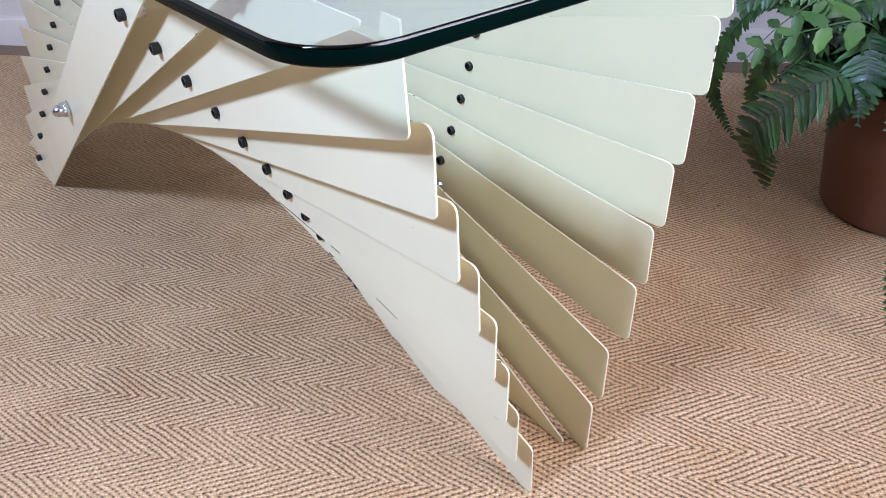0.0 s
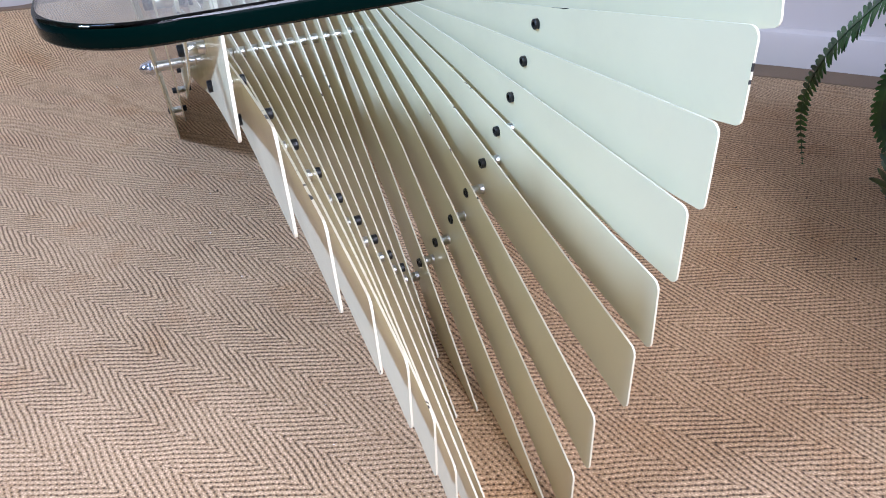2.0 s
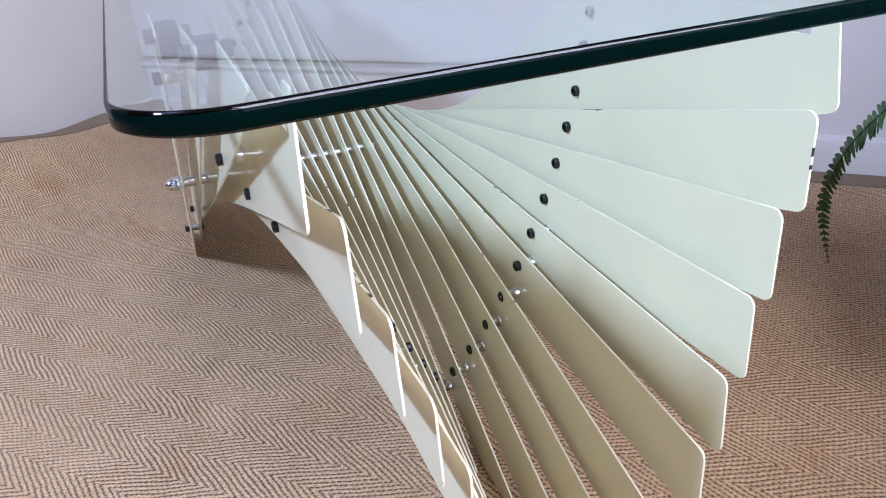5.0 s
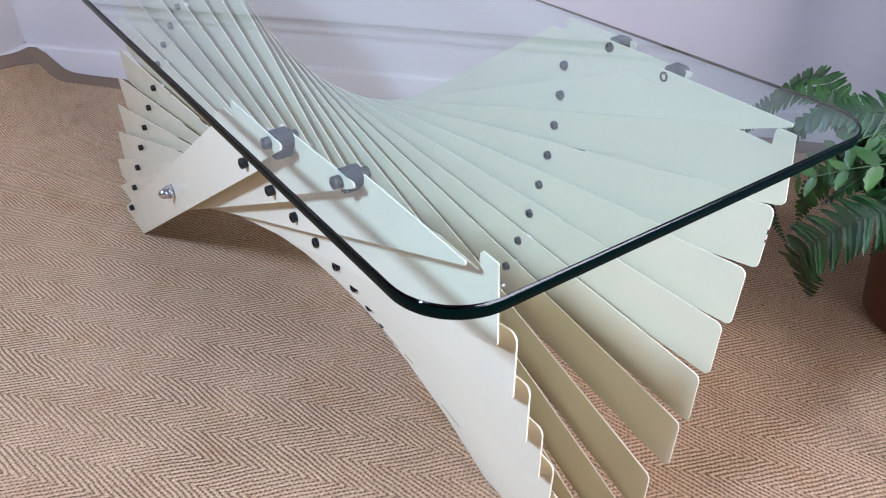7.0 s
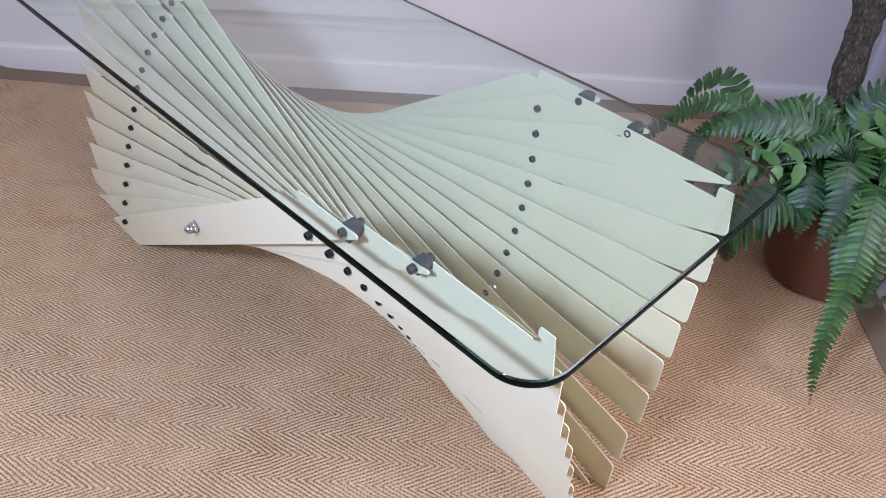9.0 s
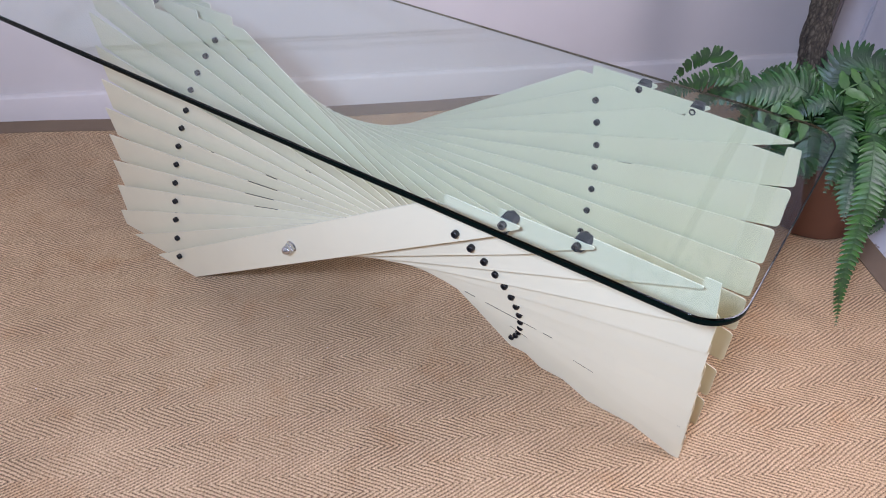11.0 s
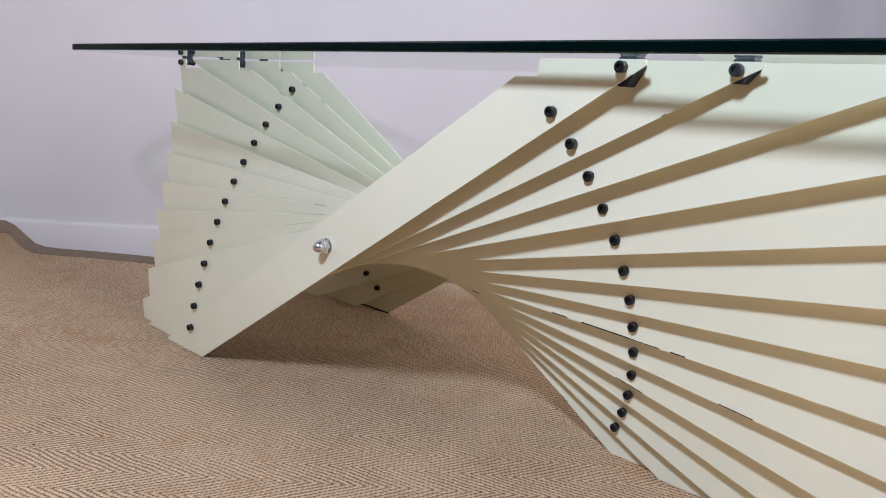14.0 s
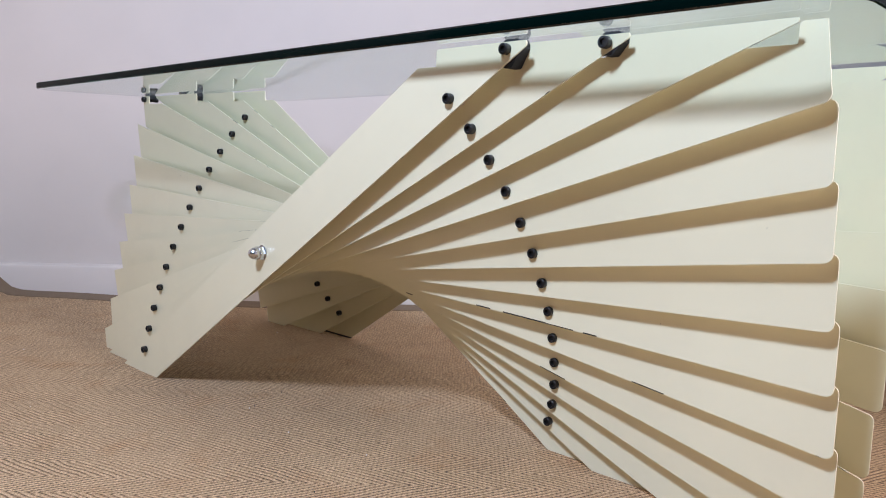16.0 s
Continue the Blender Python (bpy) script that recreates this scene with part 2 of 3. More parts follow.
def leaf_material(name, dark, lite, grey):
    """Cloth leaf: greener towards the rim, greyish along the midrib."""
    m = material(name, dark, 0.42)
    n = Nodes(m)
    info = n.add("ShaderNodeNewGeometry")
    tone = n.math("MULTIPLY_ADD", n.noise(n.place(), 40.0, 3.0), 0.6, n.math("MULTIPLY", info.outputs["Random Per Island"], 0.5))
    rim = n.add("ShaderNodeAttribute")
    rim.attribute_name = "rim"
    col = n.ramp(tone, ((0.2, dark), (0.85, lite)))
    midrib_grey = n.math("MULTIPLY", n.ramp(n.math("MULTIPLY_ADD", n.noise(n.place(), 18.0, 2.0), -0.5, n.math("ADD", rim.outputs["Fac"], 0.25)), ((0.15, (1, 1, 1)), (0.62, (0, 0, 0)))), grey)
    n.put(n.bsdf, "Base Color", n.mix(midrib_grey, col, (0.060, 0.072, 0.056)))
    n.bump(n.noise(n.place(), 500.0, 2.0), 0.25, 0.001)
    return m


FERN = leaf_material("fern_green", (0.005, 0.030, 0.004), (0.038, 0.120, 0.016), 0.25)
FERN_BLUE = leaf_material("fern_blue_green", (0.006, 0.033, 0.008), (0.038, 0.112, 0.029), 0.45)
FERN_LIGHT = leaf_material("fern_light_green", (0.022, 0.075, 0.014), (0.085, 0.18, 0.045), 0.25)


def bark():
    m = material("brown_bark", (0.10, 0.075, 0.05), 0.9)
    n = Nodes(m)
    where = n.add("ShaderNodeMapping", Vector=n.object_place())
    where.inputs["Scale"].default_value = (1.0, 1.0, 0.45)
    crack = n.add("ShaderNodeTexVoronoi", Scale=170.0, Vector=where.outputs[0])
    crack.feature = "DISTANCE_TO_EDGE"
    ridge = n.noise(where.outputs[0], 130.0, 6.0, 0.7)
    height = n.math("MULTIPLY_ADD", ridge, 1.25, n.math("MINIMUM", n.math("MULTIPLY", crack.outputs["Distance"], 0.9), 0.22))
    n.put(n.bsdf, "Base Color", n.ramp(height, ((0.42, (0.012, 0.009, 0.007)), (0.72, (0.06, 0.046, 0.030)), (1.0, (0.15, 0.125, 0.09)))))
    n.bump(height, 1.0, 0.006)
    return m


BARK = bark()


# ---- mesh helpers ----
def part(name, bm, mat, parent, label=""):
    """Links a bmesh as one mesh object under a thing or a part (or at top level)."""
    me = bpy.data.meshes.new(name)
    bm.to_mesh(me)
    bm.free()
    for m in mat if isinstance(mat, (list, tuple)) else (mat,):
        me.materials.append(m)
    ob = new(name, me)
    if parent is not None:
        ob.parent = parent
    if label:
        tagged(ob, label)
    return ob


def share(ob, m, parent):
    """Another object on the same mesh."""
    other = new(ob.name.split(".")[0], ob.data)
    other.parent = parent
    other.matrix_local = m
    return other


def smooth(ob, degrees=40):
    ob.data.shade_smooth()
    ob.data.set_sharp_from_angle(angle=radians(degrees))
    return ob


def box(bm, lo, hi):
    x0, y0, z0 = lo
    x1, y1, z1 = hi
    m = Matrix.LocRotScale(((x0 + x1) / 2, (y0 + y1) / 2, (z0 + z1) / 2), None, (x1 - x0, y1 - y0, z1 - z0))
    return bmesh.ops.create_cube(bm, size=1.0, matrix=m)["verts"]


def lathe(bm, rings, segments=24, cap=True, axis="Z"):
    """Rings of (radius, height) turned about the axis."""
    loops = []
    for r, h in rings:
        loop = []
        for i in range(segments):
            a = 2 * math.pi * i / segments
            p = (r * math.cos(a), r * math.sin(a), h)
            if axis == "Y":
                p = (p[0], p[2], p[1])
            loop.append(bm.verts.new(p))
        loops.append(loop)
    for a, b in zip(loops, loops[1:]):
        for i in range(segments):
            j = (i + 1) % segments
            bm.faces.new((a[i], a[j], b[j], b[i]))
    if cap:
        bm.faces.new(loops[0][::-1])
        bm.faces.new(loops[-1])
    bmesh.ops.recalc_face_normals(bm, faces=bm.faces)


def rounded(points, radii, steps=4):
    """A polygon with each corner rounded by its radius."""
    out = []
    count = len(points)
    for i, (p, r) in enumerate(zip(points, radii)):
        p = Vector(p)
        a, b = Vector(points[i - 1]) - p, Vector(points[(i + 1) % count]) - p
        if r <= 0 or a.length < 1e-6 or b.length < 1e-6:
            out.append(p)
            continue
        angle = a.angle(b)
        reach = min(r / math.tan(angle / 2), a.length * 0.48, b.length * 0.48)
        r = reach * math.tan(angle / 2)
        centre = p + (a.normalized() + b.normalized()).normalized() * (r / math.sin(angle / 2))
        s, e = p + a.normalized() * reach - centre, p + b.normalized() * reach - centre
        turn = s.angle_signed(e)
        for k in range(steps + 1):
            q = s.copy()
            q.rotate(Matrix.Rotation(-turn * k / steps, 2))
            out.append(centre + q)
    return out


# ---- room ----
def room_slab(name, lo, hi, mat, label, category):
    bm = bmesh.new()
    box(bm, lo, hi)
    ob = part(name, bm, mat, None)
    ob.matrix_world = ROOM
    return tagged(ob, label, category, kind="structure")


# in the room frame y is minus d
def ease(a, b, x):
    """Smooth step from 0 at a to 1 at b."""
    t = max(0.0, min(1.0, (x - a) / (b - a)))
    return t * t * (3 - 2 * t)


def floor_dip(u, d):
    """Floor dip towards the back wall behind the table, fitted to the camera's view."""
    return -0.012 * ease(-0.68, -0.30, u) * (1 - ease(0.25, 0.62, d)) * (1 - ease(0.25, 0.60, u))


def ground_sheet(u0, u1, d0, d1, nu, nd, height, thick):
    """A sheet in the room frame over a grid, with a skirt of its thickness."""
    bm = bmesh.new()
    us = [u0 + (u1 - u0) * i / nu for i in range(nu + 1)]
    ds = [d0 + (d1 - d0) * j / nd for j in range(nd + 1)]
    grid = [[bm.verts.new((u, -d, height(u, d))) for d in ds] for u in us]
    for i in range(nu):
        for j in range(nd):
            bm.faces.new((grid[i][j], grid[i][j + 1], grid[i + 1][j + 1], grid[i + 1][j]))
    skirt = [e for e in bm.edges if e.is_boundary]
    for v in bmesh.ops.extrude_edge_only(bm, edges=skirt)["geom"]:
        if isinstance(v, bmesh.types.BMVert):
            v.co.z -= thick
    bmesh.ops.recalc_face_normals(bm, faces=bm.faces)
    return bm


floor = smooth(part("floor", ground_sheet(U_ALCOVE - 0.12, U_RIGHT + 0.12, -0.12, D_FRONT + 0.12, 80, 90, lambda u, d: floor_dip(u, d) - 0.006, 0.06), PEELING, None))
floor.matrix_world = ROOM
tagged(floor, "old floor with worn, peeling white paint", "floor", kind="structure")
room_slab("wall_back", (U_LEFT - 0.12, 0.0, -0.03), (U_RIGHT + 0.12, 0.12, CEILING), WALL_PAINT, "smooth white painted wall behind the table", "wall")
room_slab("wall_left", (U_LEFT - 0.12, -D_LEFT, -0.006), (U_LEFT, 0.0, CEILING), WALL_PAINT, "smooth white painted side wall", "wall")
# unseen alcove and far walls, added to close the room and dim its bounce
room_slab("wall_return", (U_ALCOVE, -D_LEFT, -0.006), (U_LEFT - 0.12, -D_LEFT + 0.12, CEILING), FAR_PAINT, "unseen wall added to close the room, dark brown to cut bounced light", "wall")
room_slab("wall_far_left", (U_ALCOVE - 0.12, -D_FRONT, -0.006), (U_ALCOVE, -D_LEFT + 0.12, CEILING), FAR_PAINT, "unseen wall added to close the room, dark brown to cut bounced light", "wall")
room_slab("wall_front", (U_ALCOVE - 0.12, -D_FRONT - 0.12, -0.006), (U_RIGHT + 0.12, -D_FRONT, CEILING), FAR_PAINT, "unseen wall added to close the room, dark brown to cut bounced light", "wall")
room_slab("ceiling", (U_ALCOVE - 0.12, -D_FRONT - 0.12, CEILING), (U_RIGHT + 0.12, 0.12, CEILING + 0.1), CEILING_PAINT, "unseen ceiling, greyed to cut bounced light", "ceiling")


def wall_with_window():
    """The right wall in four slabs round its window opening, joined in one mesh."""
    bm = bmesh.new()
    x0, x1 = U_RIGHT, U_RIGHT + 0.12
    box(bm, (x0, -WIN_D0, -0.006), (x1, 0.0, CEILING))
    box(bm, (x0, -D_FRONT, -0.006), (x1, -WIN_D1, CEILING))
    box(bm, (x0, -WIN_D1, -0.006), (x1, -WIN_D0, WIN_Z0))
    box(bm, (x0, -WIN_D1, WIN_Z1), (x1, -WIN_D0, CEILING))
    ob = part("wall_right", bm, GREY_BOARD, None)
    ob.matrix_world = ROOM
    return tagged(ob, "greyish white boarded wall with old paint runs", "wall", kind="structure")


right_wall = wall_with_window()


def wall_boards():
    """Upright boards with rounded edges in front of the right wall, paint runs between them."""
    rng = random.Random(3)
    d = 0.004
    while d < 0.80:
        w = rng.uniform(0.085, 0.13)
        bm = bmesh.new()
        box(bm, (-0.012, -w + 0.003, 0.0), (0.0, -0.003, 1.7))
        bmesh.ops.bevel(bm, geom=[e for e in bm.edges if abs(e.verts[0].co.z - e.verts[1].co.z) > 1], offset=0.004, segments=2, affect="EDGES")
        ob = part("board", bm, GREY_BOARD, right_wall)
        ob.location = (U_RIGHT, -d, -0.006)
        ob.rotation_euler = (0, 0, radians(rng.uniform(-1.2, 1.2)))
        d += w


wall_boards()


def skirting(name, start, end, label):
    """A skirting board with a small ogee top, run from start to end along a wall at its back."""
    profile = ((0, -0.02), (0.016, -0.02), (0.016, 0.053), (0.0145, 0.058), (0.011, 0.0605), (0.005, 0.062), (0, 0.062))
    a, b = Vector(start), Vector(end)
    side = (b - a).normalized().cross(Vector((0, 0, 1)))
    bm = bmesh.new()
    rows = [[bm.verts.new(p + side * x + Vector((0, 0, z))) for x, z in profile] for p in (a, b)]
    for i in range(len(profile)):
        j = (i + 1) % len(profile)
        bm.faces.new((rows[0][i], rows[0][j], rows[1][j], rows[1][i]))
    bm.faces.new(rows[0][::-1])
    bm.faces.new(rows[1])
    bmesh.ops.recalc_face_normals(bm, faces=bm.faces)
    return tagged(smooth(part(name, bm, SKIRTING_PAINT, None), 25), label, "skirting board", kind="structure")


skirting("baseboard", room(U_LEFT, 0.0), room(U_RIGHT, 0.0), "white gloss skirting board along the back wall")
skirting("baseboard", room(U_LEFT, D_LEFT), room(U_LEFT, 0.0), "white gloss skirting board along the side wall")


def wall_rail():
    """A slim moulded rail across the back wall."""
    profile = ((0, -0.016), (0.008, -0.016), (0.012, -0.008), (0.008, 0.0), (0.014, 0.006), (0.010, 0.014), (0, 0.016))
    bm = bmesh.new()
    rows = [[bm.verts.new(room(u, x, 0.668 + z)) for x, z in profile] for u in (U_LEFT, U_RIGHT)]
    for i in range(len(profile)):
        j = (i + 1) % len(profile)
        bm.faces.new((rows[0][i], rows[0][j], rows[1][j], rows[1][i]))
    bmesh.ops.recalc_face_normals(bm, faces=bm.faces)
    tagged(part("trim", bm, WALL_PAINT, None), "slim white moulded rail on the wall", "moulding", kind="structure")


wall_rail()


def wall_screw():
    """A small round screw head painted over with the wall."""
    bm = bmesh.new()
    lathe(bm, [(0.0052, 0.0), (0.0052, 0.0012), (0.0042, 0.0024), (0.0022, 0.0030), (0.0012, 0.0030), (0.0010, 0.0018)], 18, True, "Z")
    ob = smooth(part("screw_head", bm, WALL_PAINT, None), 30)
    ob.matrix_world = Matrix.Translation(room(U_LEFT, 0.092, 0.112)) @ WU.to_track_quat("Z", "Y").to_matrix().to_4x4()
    tagged(ob, "small screw head painted over on the white side wall", "screw")


wall_screw()

RUG_RIGHT = 1.01


def rug_height(u, d):
    """The rug lies on the floor and rides up the side wall, higher and wider away from the corner."""
    away = ease(0.04, 0.30, d)
    start, wide = -0.715 + 0.10 * away, 0.075 + 0.085 * away
    ripple = 1 + 0.10 * math.sin(d * 19 + u * 9) * min(1.0, d / 0.1)
    rise = ease(start, start - wide, u) * min(0.095, 0.050 + 0.09 * max(0.0, d - 0.02)) * ripple + 0.004 * ease(-0.66, -0.74, u)
    edge = max(0.0, min(1.0, (0.06 - d) / 0.05))
    wave = 0.0035 * math.sin(u * 21 + d * 6) * math.sin(d * 15 - u * 4) * max(0, min(1, (0.1 - u) / 0.6))
    return floor_dip(u, d) + rise + 0.003 * edge + max(0.0, wave) * max(0, min(1, (d - 0.08) / 0.2)) * (1 if u < -0.45 else 0)


def rug():
    """Sisal sheet and its brown binding along two edges, one thing in two parts."""
    base = tagged(new("rug"), "sisal rug woven in a beige herringbone with brown binding", "rug")
    base.matrix_world = ROOM

    def sheet(u0, u1, d0, d1, nu, nd, lift, thick):
        return ground_sheet(u0, u1, d0, d1, nu, nd, lambda u, d: rug_height(u, d) + lift, thick)

    left = U_LEFT + 0.02
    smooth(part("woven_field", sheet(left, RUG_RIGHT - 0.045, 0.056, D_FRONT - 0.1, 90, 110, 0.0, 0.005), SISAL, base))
    smooth(part("binding", sheet(left, RUG_RIGHT, 0.014, 0.058, 90, 2, 0.002, 0.006), BINDING, base, "brown woven edge binding"))
    smooth(part("binding", sheet(left, left + 0.05, 0.05, D_LEFT, 6, 40, 0.002, 0.006), BINDING, base, "brown woven edge binding"))
    smooth(part("binding", sheet(RUG_RIGHT - 0.047, RUG_RIGHT, 0.05, D_FRONT - 0.1, 2, 60, 0.002, 0.006), BINDING, base, "brown woven edge binding"))


rug()

# ---- table ----
PITCH = 0.01370
LAST = 26
THICK = 0.0014
AXIS_Z, TOP, NOTCH = 0.1983, 0.3955, 0.3815
HALF = 0.0268
table = tagged(new("coffee_table"), "coffee table base of twisted cream enamelled metal blades", "table")


def blade_angle(i):
    j = min(i, LAST - i)
    return radians(32.70 - 5.013 * j)


def clip(points, normal, limit):
    """The part of a convex polygon where point . normal <= limit."""
    out = []
    for i, p in enumerate(points):
        q = points[(i + 1) % len(points)]
        a, b = p.dot(normal) - limit, q.dot(normal) - limit
        if a <= 0:
            out.append(p)
        if (a < 0) != (b < 0) and abs(a - b) > 1e-9:
            out.append(p + (q - p) * (a / (a - b)))
    return out


LEFT_LEAN = 0.20
TIP_CUT = 0.0065
END_LEFT, END_RIGHT = -0.487, 0.5540


def foot_level(i):
    """Height of the floor where the blade's foot stands."""
    at = Vector((-AXIS_Z / math.tan(blade_angle(i)), i * PITCH, 0)) - WALL_O
    return floor_dip(at.dot(WU), at.dot(WD))


def outline(i):
    """The outline of one blade in x and z: a slanted band cut by the ends, the floor and the glass."""
    a = blade_angle(i)
    way, up = Vector((math.cos(a), math.sin(a))), Vector((-math.sin(a), math.cos(a)))
    c = Vector((0, AXIS_Z))
    band = [c - way * 2 - up * HALF, c + way * 2 - up * HALF, c + way * 2 + up * HALF, c - way * 2 + up * HALF]
    band = clip(band, Vector((1, 0)), END_RIGHT)
    lean = Vector((-1, -LEFT_LEAN)).normalized()
    band = clip(band, lean, (-END_LEFT) / math.sqrt(1 + LEFT_LEAN ** 2))
    band = clip(band, Vector((0, -1)), -foot_level(i))
    band = clip(band, Vector((0, 1)), TOP)
    pts = []
    for p in band:
        if not pts or (p - pts[-1]).length > 1e-5:
            pts.append(p)
    # the corner under the glass is trimmed on the blade's upper side
    out, radii = [], []
    for k, p in enumerate(pts):
        q, r = pts[k - 1], pts[(k + 1) % len(pts)]
        at_top = p.y > TOP - 1e-4
        upper_side = at_top and abs((p - c).dot(up) - HALF) < 1e-4
        if upper_side and abs(math.tan(a)) > 0.2:
            away = -1 if a > 0 else 1
            foot = Vector((c.x + ((NOTCH - c.y) - HALF / math.cos(a)) / math.tan(a), NOTCH))
            step = [Vector((p.x, TOP)), Vector((p.x, NOTCH)), foot]
            rad = [0.003, 0.0, 0.0]
            if (foot.x - p.x) * away < 0:
                step, rad = [p], [0.0]
            if a < 0:
                step, rad = step[::-1], rad[::-1]
            out += step
            radii += rad
            continue
        if at_top and abs(math.tan(a)) > 0.2:
            # the point under the glass is cut off upright, with a round upper corner
            x = p.x - math.copysign(TIP_CUT, a)
            tip, rad = [Vector((x, p.y - TIP_CUT * abs(math.tan(a)))), Vector((x, p.y))], [0.0012, 0.0040]
            out += tip if a > 0 else tip[::-1]
            radii += rad if a > 0 else rad[::-1]
            continue
        end = abs(p.x - END_RIGHT) < 1e-4
        out.append(p)
        radii.append(0.006 if end and p.y > 0.002 and not at_top else 0.0019 if at_top else 0.0035 if (p.x > 0 and p.y < 1e-4) else 0.0008)
    return rounded(out, radii)


# how far the free end of a blade is bent towards the front, in metres
BENT = {2: -0.005, 3: -0.0075, 4: -0.0075, 5: -0.008, 6: -0.006, 7: -0.006, 8: -0.007, 9: -0.009, 10: -0.006, 11: -0.004, 12: -0.004, 13: -0.010, 14: -0.018, 15: -0.018, 16: -0.0195, 17: -0.0195, 18: -0.0087, 19: -0.009, 20: -0.010, 21: -0.012, 22: -0.0105, 23: -0.012, 24: -0.0105, 25: -0.009, 26: -0.0075}


# stretches of an edge worn down to the black primer: from, to along the blade, which edge, how deep
WORN = {
    3: ((-0.118, -0.064, 1, 0.0002),),
    4: ((-0.150, -0.084, 1, 0.0002),),
    5: ((-0.155, -0.090, 1, 0.0002),),
    6: ((-0.128, -0.104, 1, 0.0002),),
    7: ((0.228, 0.246, -1, 0.0012), (0.262, 0.312, -1, 0.0012), (0.312, 0.342, -1, 0.0008), (0.352, 0.366, -1, 0.0012)),
    8: ((0.118, 0.128, -1, 0.0010), (0.40, 0.43, -1, 0.0009)),
    9: ((0.30, 0.33, -1, 0.0008),),
}


# chips on the upright right ends: from, to in height
END_WORN = {22: ((0.3190, 0.3215), (0.3260, 0.3306)), 23: ((0.374, 0.381),)}
# lean of some blades across their width, set to fit the camera's view
LEAN = {2: 0.035, 3: 0.06}


def blade(i):
    pts = outline(i)
    bm = bmesh.new()
    front = bm.faces.new([bm.verts.new((p.x, 0, p.y)) for p in pts])
    if front.normal.y > 0:
        front.normal_flip()
    got = bmesh.ops.extrude_face_region(bm, geom=[front])["geom"]
    bmesh.ops.translate(bm, vec=(0, THICK, 0), verts=[v for v in got if isinstance(v, bmesh.types.BMVert)])
    for x in (-0.42, -0.3, -0.2, 0.2, 0.3, 0.36, 0.42, 0.48, 0.52):
        bmesh.ops.bisect_plane(bm, geom=bm.verts[:] + bm.edges[:] + bm.faces[:], plane_co=(x, 0, 0), plane_no=(1, 0, 0))
    bmesh.ops.recalc_face_normals(bm, faces=bm.faces)
    for f in bm.faces:
        f.material_index = 0 if abs(f.normal.y) > 0.7 else 1
    bend = BENT.get(i, 0.0) + random.uniform(-0.0007, 0.0007)
    a = blade_angle(i)
    way, up, mid = Vector((math.cos(a), 0, math.sin(a))), Vector((-math.sin(a), 0, math.cos(a))), Vector((0, 0, AXIS_Z))
    for start, end, side, deep in WORN.get(i, ()):
        for co, no in ((mid + way * start, way), (mid + way * end, way), (mid + up * side * (HALF - deep), up)):
            bmesh.ops.bisect_plane(bm, geom=bm.verts[:] + bm.edges[:] + bm.faces[:], plane_co=co, plane_no=no)
        for f in bm.faces:
            c = f.calc_center_median() - mid
            if start < c.dot(way) < end and c.dot(up) * side > HALF - deep:
                f.material_index = 2
    low, tip = foot_level(i), max(v.co.x for v in bm.verts)
    spots = [((tip - 0.0006, z0), (1, z1)) for z0, z1 in END_WORN.get(i, ())]
    if i == LAST:
        spots.append(((-1, low - 0.001), (0, low + 0.003)))
    for (x0, z0), (x1, z1) in spots:
        for co, no in (((x0, 0, 0), (1, 0, 0)), ((0, 0, z0), (0, 0, 1)), ((0, 0, z1), (0, 0, 1))):
            bmesh.ops.bisect_plane(bm, geom=bm.verts[:] + bm.edges[:] + bm.faces[:], plane_co=co, plane_no=no)
        for f in bm.faces:
            c = f.calc_center_median()
            if x0 < c.x < x1 and z0 < c.z < z1:
                f.material_index = 2
    # each blade is a little out of true
    lean = LEAN.get(i, 0.0) + random.uniform(-0.03, 0.03) * (0.0 if i in LEAN else 1.0)
    along, across = bm.verts.layers.float.new("along"), bm.verts.layers.float.new("across")
    for v in bm.verts:
        v[along] = v.co.x * math.cos(a) + (v.co.z - AXIS_Z) * math.sin(a)
        v[across] = (v.co.z - AXIS_Z) * math.cos(a) - v.co.x * math.sin(a)
    for v in bm.verts:
        v.co.y += lean * v[across]
        v.co.y += bend * max(0.0, (v.co.x - 0.2) / 0.35) ** 1.25
    ob = part("blade", bm, (CREAM, EDGE, PRIMER), table)
    ob.location.y = i * PITCH
    return ob


random.seed(17)
for i in range(LAST + 1):
    blade(i)


def socket_screw():
    """Black socket-head screw, its head along -y with a hexagonal recess."""
    bm = bmesh.new()
    lathe(bm, [(0.0042, 0.0), (0.0044, -0.0005), (0.0044, -0.0054), (0.0038, -0.0060), (0.0026, -0.0060), (0.0023, -0.0034)], 18, True, "Y")
    return bm


def spacer_tube(r, length):
    bm = bmesh.new()
    lathe(bm, [(r, 0.0), (r, length * 0.48), (r * 0.96, length * 0.5), (r, length * 0.52), (r, length)], 18, False, "Y")
    return bm


tube_first = screw_first = None
RIGHT_ARC = (0.0003, 0.1995, 0.3152, 29.55, -4.886, -0.0125)
LEFT_ARC = (-0.0202, 0.1947, 0.3124, 210.97, -5.151, -0.0028)


def arc_place(arc, k):
    x, z, r, a0, step, bend = arc
    a = radians(a0 + step * k + bend * k * k)
    return x + r * math.cos(a), z + r * math.sin(a)


